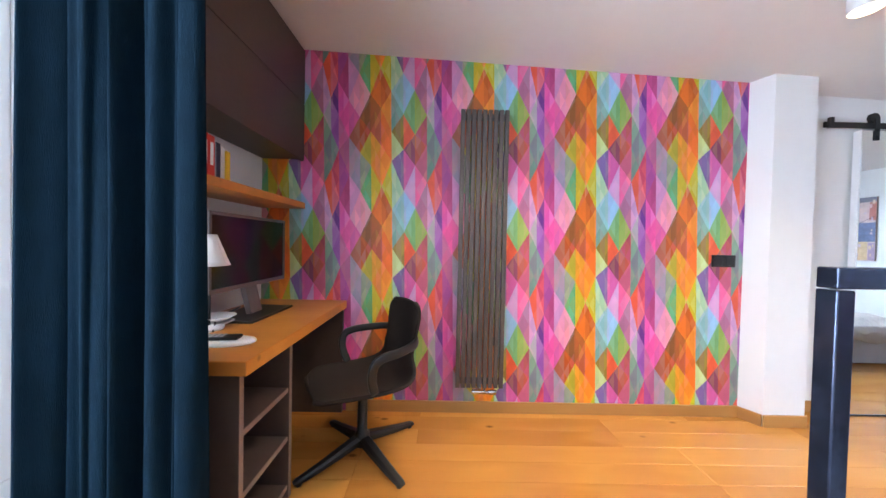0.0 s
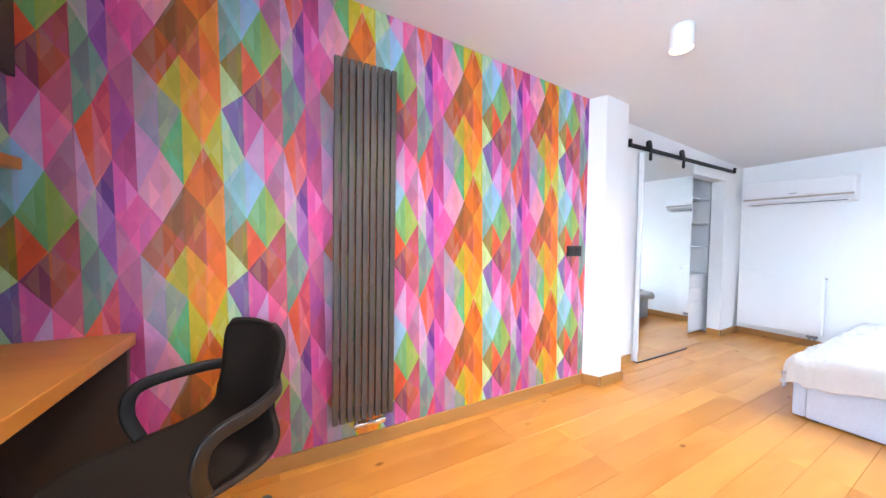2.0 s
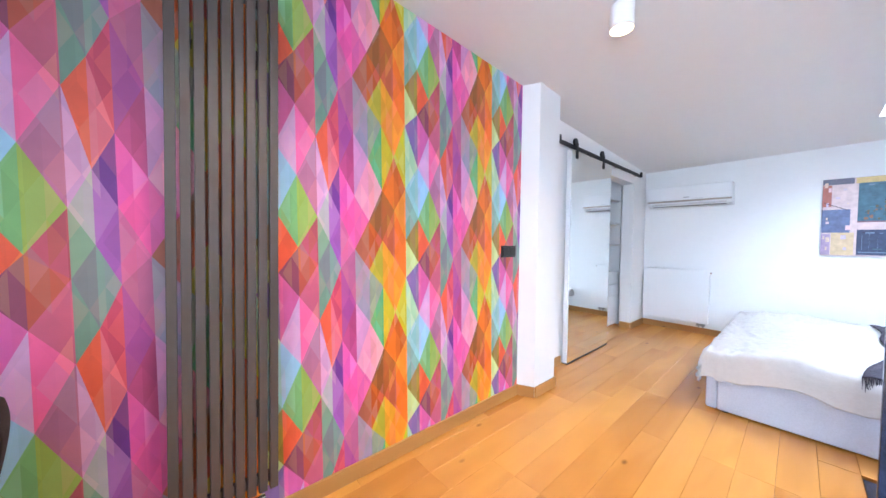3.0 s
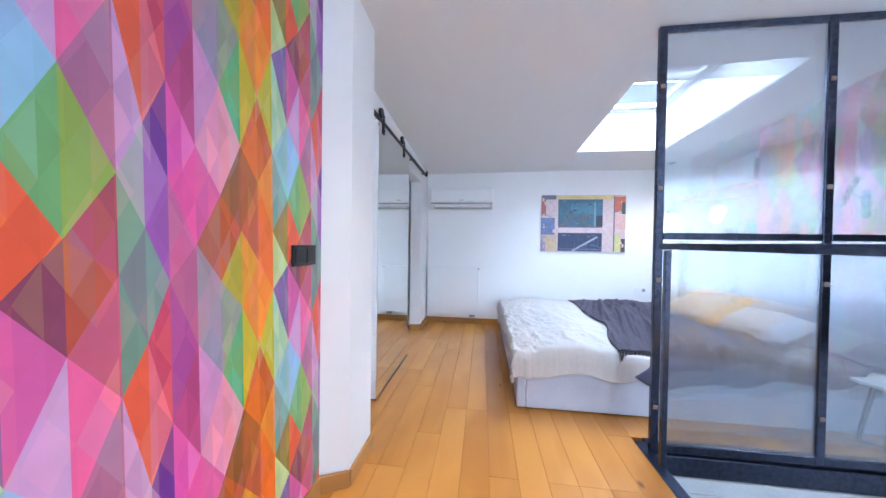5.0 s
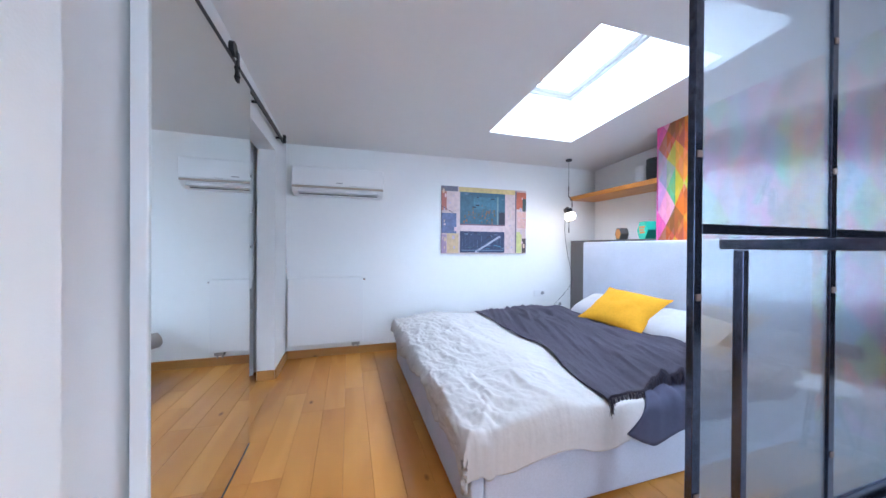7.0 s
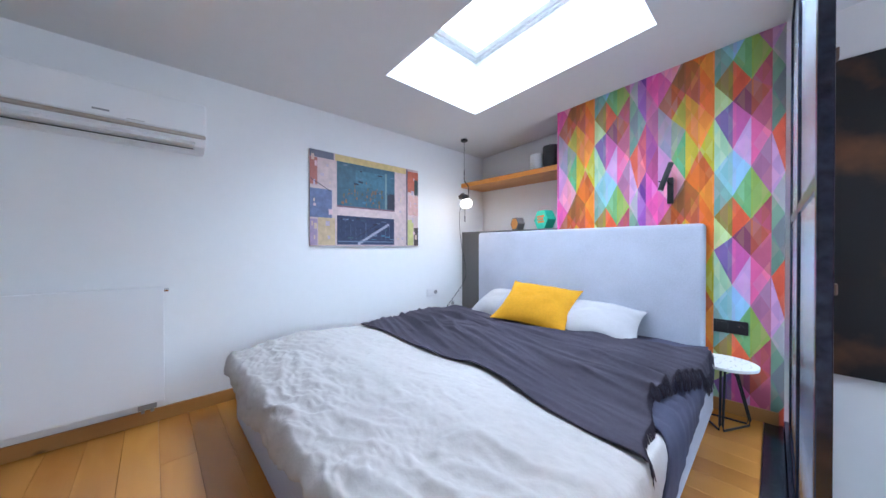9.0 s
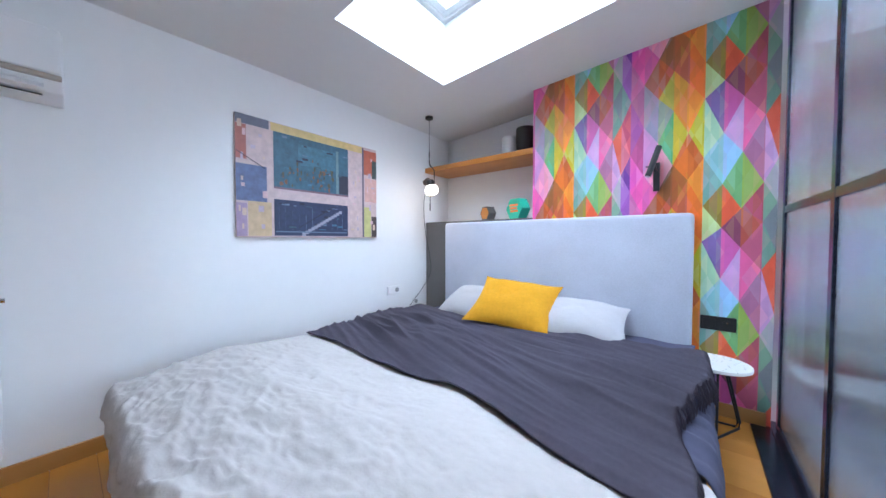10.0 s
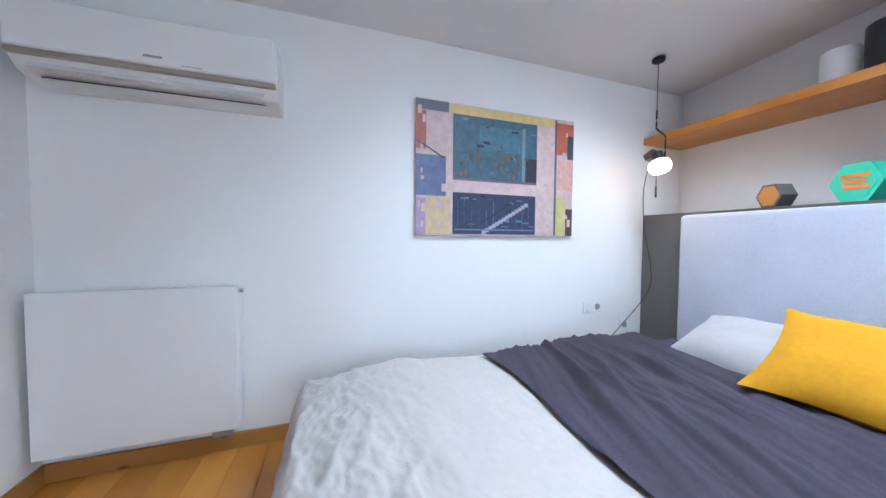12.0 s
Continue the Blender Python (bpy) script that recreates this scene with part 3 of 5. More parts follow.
def make_radiator():
    r = empty("radiator", (0.235, 2.09, 0), "tall anthracite vertical radiator with flat tubes", "radiator")
    for i in range(9):
        x = -0.16 + 0.32 / 9 * (i + 0.5)
        part("tube", bm_box(x - 0.0135, x + 0.0135, -0.030, -0.004, 0.215, 2.022, 0.002), RAD, r)
    for z in (0.25, 1.985):
        part("collector", bm_box(-0.140, 0.140, -0.004, 0.014, z - 0.02, z + 0.02, 0.003), RAD, r)
    for x, z in ((-0.10, 0.5), (0.10, 0.5), (-0.10, 1.8), (0.10, 1.8)):
        part("bracket", bm_box(x - 0.012, x + 0.012, 0.0141, 0.075, z - 0.02, z + 0.02), RAD, r)
    v = part("valve", joined(bm_box(-0.05, 0.06, -0.03, 0.0, 0.172, 0.194, 0.006), bm_cyl(0.009, 0.19, 0.232, (-0.035, -0.015)), bm_cyl(0.009, 0.19, 0.232, (0.035, -0.015)),
                             moved(bm_cyl(0.016, 0, 0.055, bevel=0.003), pose(0.06, -0.016, 0.183, 0, 90, 0)), bm_box(-0.02, 0.02, 0.0, 0.075, 0.174, 0.192)), CHROME, r, "chrome twin valve with thermostat head", True)
    return r


make_radiator()


def make_switch(name, at, rz, label, mat_, n=2, socket=False):
    s = empty(name, at, label, "switch" if not socket else "socket", rz=rz)
    w = 0.08 * n
    part("frame", bm_box(-w / 2, w / 2, -0.0101, 0, -0.041, 0.041, 0.003), mat_, s)
    for i in range(n):
        c = -w / 2 + 0.08 * (i + 0.5)
        if socket and (i == n - 1):
            # on white sockets the disc's grey paints in the shade of the well
            part("insert", moved(bm_cyl(0.022, 0, 0.003), pose(c, -0.0101, 0, 90, 0, 0)), BLACK if mat_ is BLACK else GREYPLASTIC, s)
            part("earth_pin", moved(bm_cyl(0.003, 0, 0.010), pose(c, -0.0131, 0.010, 90, 0, 0)), CHROME, s)
        else:
            part("rocker", bm_box(c - 0.029, c + 0.029, -0.0145, -0.0102, -0.029, 0.029, 0.002), mat_, s)
    return s


make_switch("light_switch", (1.902, WP_Y, 1.075), 0, "black double light switch on the papered wall", BLACK)


def make_desk():
    d = empty("desk", (-0.91, 1.60, 0), "oak topped desk with dark side panel and open shelf unit", "desk")
    part("desktop", bm_box(-0.338, 0.245, -0.53, 0.563, 0.705, 0.755, 0.004), WOOD, d, "orange oak desktop")
    part("end_panel", bm_box(-0.336, 0.228, 0.53, 0.56, 0.0, 0.705, 0.002), DARKCAB, d)
    part("back_panel", bm_box(-0.336, -0.318, -0.14, 0.53, 0.36, 0.705, 0.002), DARKCAB, d)
    for y in (-0.505, -0.16):
        up = part("upright", bm_box(-0.24, 0.212, y - 0.011, y + 0.011, 0.0, 0.705), DARKCAB, d)
        part("edging", bm_box(0.2121, 0.215, y - 0.011, y + 0.011, 0.0, 0.705), EDGE, up, "brown edging strip")
    for z in (0.05, 0.27, 0.49):
        sh = part("shelf", bm_box(-0.22, 0.205, -0.4939, -0.1711, z - 0.010, z + 0.010), DARKCAB, d)
        part("edging", bm_box(0.2051, 0.209, -0.4939, -0.1711, z - 0.010, z + 0.010), EDGE, sh, "brown edging strip")
    part("unit_back", bm_box(-0.24, -0.2201, -0.494, -0.171, 0.0, 0.705), DARKCAB, d)
    return d


make_desk()


def make_wall_cabinet():
    c = empty("wall_cabinet", (-1.096, 1.5, 1.703), "dark brown wall cabinet with flap doors under the ceiling", "cabinet")
    part("body", bm_box(-0.152, 0.108, -0.47, 0.662, 0, 0.70, 0.002), DARKCAB, c)
    for z0, z1 in ((-0.012, 0.362), (0.366, 0.72)):
        part("door", bm_box(0.1082, 0.128, -0.47, 0.662, z0, z1, 0.0015), DARKCAB, c)
    return c


make_wall_cabinet()
sh = thing("wall_shelf", bm_box(-1.249, -0.957, 1.03, 2.163, 1.370, 1.411, 0.003), WOOD, "orange oak floating shelf above the desk", "shelf")


def make_book(y, w, h, depth, colour, band, lean=0.0):
    m = mat("book_cover", colour, 0.55, var=0.06)
    b = empty("book", (-1.235 + depth / 2 + 0.03, y + w / 2, 1.412), {"k": "black and white", "r": "red", "g": "grey", "w": "white", "n": "navy", "y": "yellow"}[band] + " book standing upright on the shelf", "book", "books on the shelf")
    part("cover", joined(bm_box(-depth / 2, depth / 2, -w / 2, -w / 2 + 0.002, 0, h), bm_box(-depth / 2, depth / 2, w / 2 - 0.002, w / 2, 0, h), bm_box(depth / 2 - 0.003, depth / 2 + 0.0005, -w / 2, w / 2, 0, h, 0.001)), m, b)
    part("pages", bm_box(-depth / 2 + 0.004, depth / 2 - 0.004, -w / 2 + 0.0025, w / 2 - 0.0025, 0.003, h - 0.004), COTTON, b)
    if band in "kr":
        part("title_bar", bm_box(depth / 2 + 0.0008, depth / 2 + 0.0014, -w / 4, w / 4, h * 0.35, h * 0.85), COTTON if band == "k" else SHADE, b, "pale lettering block on the spine")


y = 1.16
for w, h, dp, c, k in ((0.03, 0.21, 0.15, (0.02, 0.02, 0.02), "k"), (0.028, 0.20, 0.14, (0.45, 0.03, 0.03), "r"), (0.03, 0.20, 0.15, (0.2, 0.2, 0.22), "g"), (0.034, 0.22, 0.15, (0.03, 0.03, 0.06), "n"), (0.03, 0.20, 0.15, (0.015, 0.015, 0.018), "k"),
                       (0.034, 0.22, 0.16, (0.02, 0.02, 0.022), "k"), (0.026, 0.20, 0.15, (0.30, 0.30, 0.29), "g"), (0.034, 0.205, 0.15, (0.55, 0.03, 0.02), "r"),
                       (0.036, 0.20, 0.15, (0.62, 0.035, 0.02), "r"), (0.022, 0.18, 0.14, (0.22, 0.23, 0.25), "g"), (0.024, 0.185, 0.14, (0.025, 0.03, 0.07), "n"),
                       (0.026, 0.175, 0.14, (0.6, 0.58, 0.53), "w"), (0.024, 0.165, 0.13, (0.75, 0.52, 0.02), "y"), (0.026, 0.168, 0.13, (0.78, 0.48, 0.015), "y")):
    make_book(y, w, h, dp, c, k)
    y += w + 0.002
thing("notebook", bm_box(-1.17, -1.03, y + 0.03, y + 0.19, 1.412, 1.423, 0.002), BLACK, "slim black notebook lying on the shelf", "notebook")


def make_monitor():
    m = empty("monitor", (-1.05, 1.725, 0.755), "wide dark computer monitor with grey bezel on the desk", "monitor")
    part("bezel", joined(bm_box(-0.02, 0.016, -0.325, 0.325, 0.155, 0.175, 0.002), bm_box(-0.02, 0.016, -0.325, 0.325, 0.508, 0.524, 0.002), bm_box(-0.02, 0.016, -0.325, -0.309, 0.175, 0.508, 0.002), bm_box(-0.02, 0.016, 0.309, 0.325, 0.175, 0.508, 0.002)), BEZEL, m)
    part("screen", bm_box(-0.018, 0.010, -0.309, 0.309, 0.175, 0.508), SCREEN, m)
    part("back_shell", bm_box(-0.05, -0.0201, -0.28, 0.28, 0.19, 0.49, 0.008), BLACK, m)
    part("neck", moved(bm_box(-0.015, 0.015, -0.05, 0.05, 0.0, 0.20, 0.003), pose(0.02, 0, 0.011, 0, -14, 0)), BEZEL, m)
    part("base_plate", bm_box(-0.11, 0.13, -0.20, 0.20, 0.0, 0.012, 0.004), BLACK, m)


make_monitor()


def make_desk_lamp():
    m = empty("desk_lamp", (-1.05, 1.42, 0.755), "small desk lamp with white cone shade", "lamp")
    part("base", bm_turned([(0.055, 0), (0.06, 0.008), (0.056, 0.016), (0.02, 0.022)]), GLOSSWHITE, m, smooth=True)
    part("stem", bm_cyl(0.008, 0.02, 0.30, seg=16), IRON, m)
    part("shade", bm_sheet(40, 6, lambda u, v: ((0.080 - 0.050 * v) * math.cos(2 * math.pi * u), (0.080 - 0.050 * v) * math.sin(2 * math.pi * u), 0.285 + 0.135 * v), 0.003), SHADE, m, smooth=True)


make_desk_lamp()
dish = empty("saucer", (-1.07, 1.49, 0.755), "stacked white saucers on the desk", "saucer")
part("lower_plate", bm_turned([(0.035, 0), (0.04, 0.004), (0.075, 0.02), (0.072, 0.021), (0.03, 0.010)]), GLOSSWHITE, dish, smooth=True)
part("upper_plate", bm_turned([(0.025, 0.0215), (0.045, 0.025), (0.083, 0.046), (0.080, 0.047), (0.03, 0.033)]), GLOSSWHITE, dish, smooth=True)
kb = empty("telephone", (-0.86, 1.25, 0.755), "white telephone handset tray with black keypad", "telephone", rz=8)
part("tray", bm_turned([(0.5, 0), (0.54, 0.006), (0.52, 0.014), (0.46, 0.017)], 40), GLOSSWHITE, kb, smooth=True).scale = (0.21, 0.11, 1)
hs = part("handset", bm_box(-0.105, 0.055, -0.026, 0.026, 0.0172, 0.030, 0.005), BLACK, kb, "black handset")
for i in range(5):
    for j in range(3):
        part("key", bm_box(-0.09 + i * 0.02, -0.078 + i * 0.02, -0.019 + j * 0.014, -0.009 + j * 0.014, 0.0302, 0.0322), GREYPLASTIC, hs)
cab = empty("cable", (-1.10, 1.60, 0.755), "tangled black cable behind the monitor", "cable")
part("wire", bm_tube(curve_through([(0.1, -0.22, 0.006), (0.04, -0.12, 0.03), (-0.02, -0.03, 0.012), (0.03, 0.06, 0.05), (-0.04, 0.12, 0.02), (-0.07, 0.0, 0.006)]), 0.004), BLACK, cab, smooth=True)


def make_chair():
    c = empty("swivel_chair", (-0.445, 1.74, 0), "dark brown swivel armchair with one-piece shell on star base", "chair", rz=32)
    # local: the sitter looks along -x
    for k in range(4):
        a = math.radians(45 + 90 * k - 32)
        d = Vector((math.cos(a), math.sin(a), 0))
        s = Vector((-d.y, d.x, 0))
        bm = bmesh.new()
        rr = []
        for t, w, z, h in ((0.015, 0.030, 0.085, 0.052), (0.12, 0.028, 0.062, 0.044), (0.25, 0.024, 0.036, 0.032), (0.345, 0.021, 0.022, 0.020), (0.36, 0.015, 0.020, 0.012)):
            p = d * t
            rr.append([bm.verts.new(p + s * w * q + Vector((0, 0, z + h * e))) for q, e in ((-1, -0.35), (1, -0.35), (1, 0.2), (0.55, 0.5), (-0.55, 0.5), (-1, 0.2))])
        for u, v in zip(rr, rr[1:]):
            for i in range(6):
                bm.faces.new((u[i], u[(i + 1) % 6], v[(i + 1) % 6], v[i]))
        bm.faces.new(rr[0]), bm.faces.new(rr[-1])
        leg = part("leg", bm, BLACK, c)
        part("glide", bm_cyl(0.014, 0.0, 0.018, (d.x * 0.335, d.y * 0.335), seg=16), BLACK, leg)
    part("column", bm_turned([(0.042, 0.05), (0.040, 0.11), (0.027, 0.125), (0.026, 0.32), (0.030, 0.33), (0.05, 0.36), (0.05, 0.38)], 24), BLACK, c, smooth=True)

    # one shell: front lip, seat, bend, waist, rounded back; each row is depth, half width, height
    spine = curve_through([(-0.262, 0.120, 0.368), (-0.245, 0.185, 0.380), (-0.19, 0.222, 0.392), (-0.06, 0.238, 0.388), (0.07, 0.240, 0.386), (0.155, 0.234, 0.398), (0.210, 0.216, 0.445),
                           (0.240, 0.186, 0.520), (0.260, 0.172, 0.600), (0.274, 0.184, 0.690), (0.284, 0.188, 0.755), (0.290, 0.170, 0.790), (0.292, 0.115, 0.806)], 5)

    def shell(u, v):
        k = u * (len(spine) - 1)
        a = min(int(k), len(spine) - 2)
        x, w, z = Vector(spine[a]).lerp(Vector(spine[a + 1]), k - a)
        y = (v - 0.5) * 2
        up = max(0.0, min(1.0, (z - 0.40) / 0.15))
        return (x - 0.055 * y * y * up, w * y, z + 0.045 * abs(y) ** 2.4 * (1 - up))

    part("shell", bm_sheet(60, 22, shell, 0.018), SEAT, c, smooth=True)
    for sgn in (-1, 1):
        pts = curve_through([(-0.02, 0.235 * sgn, 0.43), (-0.045, 0.262 * sgn, 0.51), (-0.035, 0.272 * sgn, 0.580), (0.01, 0.272 * sgn, 0.608), (0.10, 0.262 * sgn, 0.616), (0.20, 0.215 * sgn, 0.625), (0.245, 0.15 * sgn, 0.63)], 7)
        part("armrest", bm_tube(pts, 0.040, 0.022, up=(0, sgn, 0.01)), BLACK, c, smooth=True)


make_chair()


def make_curtain():
    def at(u, v):
        x = -1.155 + 0.485 * u
        w = u + 0.035 * math.sin(u * 9.0 + 1.0) + 0.02 * math.sin(u * 23.0)
        f = math.sin(w * 2 * math.pi * 5.2 + 0.7 * math.sin(v * 2.3 + u * 5)) * (0.026 + 0.018 * math.sin(u * 13 + 0.6)) + 0.008 * math.sin(w * 71 + v * 1.5)
        return (x + 0.008 * math.sin(u * 40 + v * 2), 0.90 + f * (0.8 + 0.2 * v), 0.02 + (ceil_z(x, 0.90) - 0.045) * (1 - v))
    c = empty("curtain", (0, 0, 0), "dark teal floor-length curtain hanging in soft folds", "curtain")
    part("cloth", bm_sheet(150, 14, at, 0.003), CURTAIN, c, smooth=True)
    bm = bm_box(-1.245, -0.64, 0.885, 0.915, 0, 0.02)
    for v in bm.verts:
        v.co.z += ceil_z(v.co.x, 0.90) - 0.022
    part("track", bm, GLOSSWHITE, c)


make_curtain()

# ---- ceiling lamps ----


def make_spot(x, y, power):
    z = ceil_z(x, y)
    s = empty("ceiling_spotlight", (x, y, z - 0.115), "white cylinder ceiling spotlight, lit warm", "ceiling light", "ceiling spotlights")
    part("housing", bm_sheet(40, 5, lambda u, v: (0.056 * math.cos(2 * math.pi * u), 0.056 * math.sin(2 * math.pi * u), 0.123 * v), 0.003), GLOSSWHITE, s, smooth=True)
    part("diffuser", bm_cyl(0.0515, 0.001, 0.006), LED, s, "glowing warm diffuser")
    lamp = bpy.data.lights.new("spot_glow", "SPOT")
    lamp.energy, lamp.color, lamp.spot_size, lamp.spot_blend, lamp.shadow_soft_size = power, (1.0, 0.82, 0.6), radians(105), 0.8, 0.045
    ob = new("spot_glow", lamp)
    ob.matrix_world = look((x, y, z - 0.12), (x, y, 0))


make_spot(1.806, 1.418, 32)
make_spot(0.36, 1.45, 70)

# ---- sliding mirror door ----


def make_sliding_door():
    d = empty("sliding_door", (2.86, 2.19, 0), "white sliding barn door faced with a full-length mirror", "door")
    part("panel", bm_box(0, 0.915, 0.006, 0.046, 0.012, 2.0, 0.002), GLOSSWHITE, d)
    part("mirror", bm_box(0.006, 0.912, 0.0, 0.0055, 0.016, 1.997), MIRROR, d, "frameless mirror glass")
    # black strip put in as the shade of the gap under the door
    part("gap_shade", bm_box(0.003, 0.912, -0.001, 0.044, 0.002, 0.0118), BLACK, d, "black strip drawn as the shaded gap under the door")
    for x in (0.10, 0.70):
        h = part("hanger", joined(bm_box(x - 0.018, x + 0.018, -0.006, -0.0005, 1.93, 2.075, 0.002)), IRON, d)
        part("wheel", moved(bm_cyl(0.036, -0.011, 0.011, bevel=0.003), pose(x, -0.004 + 0.022, 2.088, 90, 0, 0)), IRON, h)
        for z in (1.955, 2.0):
            part("bolt", moved(bm_cyl(0.008, 0, 0.006, seg=6), pose(x, -0.0062, z, 90, 0, 0)), IRON, h)
    return d


make_sliding_door()
rail = empty("door_track", (2.62, 2.215, 2.04), "black steel barn door track along the wall", "track", kind="")
part("bar", bm_box(0, 2.19, -0.004, 0.004, -0.02, 0.02, 0.001), IRON, rail)
for x in (0.08, 0.75, 1.42, 2.10):
    part("spacer", moved(bm_cyl(0.009, 0, 0.036, seg=12), pose(x, 0.040, 0, 90, 0, 0)), IRON, rail)
for x in (0.03, 2.16):
    part("stop", bm_box(x - 0.014, x + 0.014, -0.028, -0.0045, -0.022, 0.045, 0.003), IRON, rail)


def make_wardrobe():
    w = empty("wardrobe", (4.30, 2.70, 0), "white fitted wardrobe with open shelves and drawers", "wardrobe")
    for x in (-0.60, 0.0, 0.54):
        part("upright", bm_box(x - 0.009, x + 0.009, -0.25, 0.24, 0.0, 2.2, 0.001), GLOSSWHITE, w)
    part("back", bm_box(-0.60, 0.54, 0.2401, 0.248, 0.0, 2.2), GLOSSWHITE, w)
    for x0, x1 in ((-0.5905, -0.0095), (0.0095, 0.5305)):
        for z in (0.745, 1.115, 1.41, 1.72, 2.05):
            part("shelf", bm_box(x0, x1, -0.24, 0.239, z - 0.009, z + 0.009, 0.001), GLOSSWHITE, w)
        for z0, z1 in ((0.03, 0.417), (0.423, 0.583), (0.589, 0.733)):
            part("drawer", bm_box(x0, x1, -0.25, 0.20, z0, z1, 0.002), GLOSSWHITE, w)


make_wardrobe()

# ---- stair railing and glass screen ----


def make_screen():
    g = empty("glass_screen", (2.58, 0, 0), "black steel framed screen of fluted glass", "glass screen")
    for i, y in enumerate((0.495, -0.305, -1.06)):
        p = part("post", bm_box(-0.0125, 0.0125, y - 0.02, y + 0.02, 0.004, 2.325, 0.002), STEEL, g)
        for z in (0.25, 0.95, 1.45, 2.0):
            part("bead_clip", bm_box(-0.018, -0.0127, y - 0.012, y + 0.012, z - 0.012, z + 0.012, 0.002), EDGE, p)
    for y0, y1 in ((-0.285, 0.475), (-1.04, -0.325)):
        for z, h in ((0.024, 0.02), (1.190, 0.018), (2.308, 0.017)):
            part("rail", bm_box(-0.0118, 0.0118, y0, y1, z - h, z + h, 0.002), STEEL, g)
        for z0, z1 in ((0.0445, 1.1715), (1.2085, 2.2905)):
            p = part("pane", bm_box(-0.003, 0.003, y0 + 0.001, y1 - 0.001, z0, z1), REEDED, g, "fluted glass pane")
            p.visible_shadow = False


make_screen()


def make_railing():
    r = empty("stair_railing", (0, 0, 0), "black square-tube steel guard rail around the stairwell", "railing")
    x0, y0, x1, y1 = 0.524, 0.490, 2.425, 0.530

    def top(x):
        return 1.148 - (2.43 - x) * 0.006

    bm = bm_box(x0 - 0.013, 2.475, -0.013, 0.013, -0.030, 0, 0.002)
    for v in bm.verts:
        v.co.y += y0 + (y1 - y0) * (v.co.x - x0) / (x1 - x0)
        v.co.z += top(v.co.x)
    part("handrail", bm, STEEL, r)
    for x, y in ((x0, y0), (x1, y1)):
        part("post", bm_box(x - 0.013, x + 0.013, y - 0.013, y + 0.013, 0.004, top(x) - 0.032, 0.002), STEEL, r)


make_railing()
art = empty("dark_painting", (1.80, ST_Y0, 0.345), "large near-black canvas with a faint brown cloud", "painting")
DARKART = mat("dark_canvas", (0.010, 0.009, 0.010), 0.55, var=0.2)
n, l, b = nodes_of(DARKART)
co, no, rp = n.new("ShaderNodeTexCoord"), n.new("ShaderNodeTexNoise"), n.new("ShaderNodeValToRGB")
no.inputs["Scale"].default_value, no.inputs["Detail"].default_value = 2.2, 9
l.new(co.outputs["Object"], no.inputs["Vector"]), l.new(no.outputs[0], rp.inputs[0]), l.new(rp.outputs[0], b.inputs["Base Color"])
rp.color_ramp.elements[0].position, rp.color_ramp.elements[0].color = 0.52, (0.006, 0.006, 0.008, 1)
rp.color_ramp.elements[1].position, rp.color_ramp.elements[1].color = 0.75, (0.16, 0.06, 0.02, 1)
part("canvas", bm_box(-0.68, 0.68, 0.001, 0.035, 0, 1.71, 0.003), DARKART, art)

# ---- bedroom wall ----


def make_air_conditioner():
    a = empty("air_conditioner", (END_X, 1.75, 1.625), "white wall-mounted split air conditioner", "air conditioner", rz=-90)
    # local: x along the wall, -y into the room
    bm = bmesh.new()
    lo = [(0, 0.0), (-0.075, 0.0), (-0.15, 0.018), (-0.185, 0.058), (-0.185, 0.24), (-0.165, 0.262), (0, 0.262)]
    ends = []
    for x in (-0.428, 0.428):
        ends.append([bm.verts.new((x, y, z)) for y, z in lo])
    k = len(lo)
    bm.faces.new(ends[0]), bm.faces.new(ends[1][::-1])
    for i in range(k):
        bm.faces.new((ends[0][i], ends[0][(i + 1) % k], ends[1][(i + 1) % k], ends[1][i]))
    bmesh.ops.bevel(bm, geom=bm.edges[:], offset=0.006, segments=2, affect="EDGES", profile=0.5)
    part("body", bm, GLOSSWHITE, a)
    part("front_panel", bm_box(-0.423, 0.423, -0.212, -0.186, 0.078, 0.258, 0.010, 3), GLOSSWHITE, a)
    part("trim_strip", bm_box(-0.423, 0.423, -0.207, -0.183, 0.058, 0.0775, 0.004), BLUEGREY, a, "bronze trim strip")
    part("louvre", moved(bm_box(-0.375, 0.375, -0.003, 0.003, -0.036, 0.036, 0.002), pose(0, -0.176, 0.036, -52, 0, 0)), GLOSSWHITE, a, "closed white louvre")
    part("outlet_gap", moved(bm_box(-0.37, 0.37, -0.002, 0.002, -0.008, 0.008), pose(0, -0.128, 0.0085, -70, 0, 0)), BLACK, a)
    part("badge", bm_box(-0.03, 0.03, -0.2132, -0.2122, 0.105, 0.114), GREYPLASTIC, a, "small grey badge")
    part("display", bm_box(0.09, 0.16, -0.2128, -0.2121, 0.088, 0.092), COTTON, a)


make_air_conditioner()


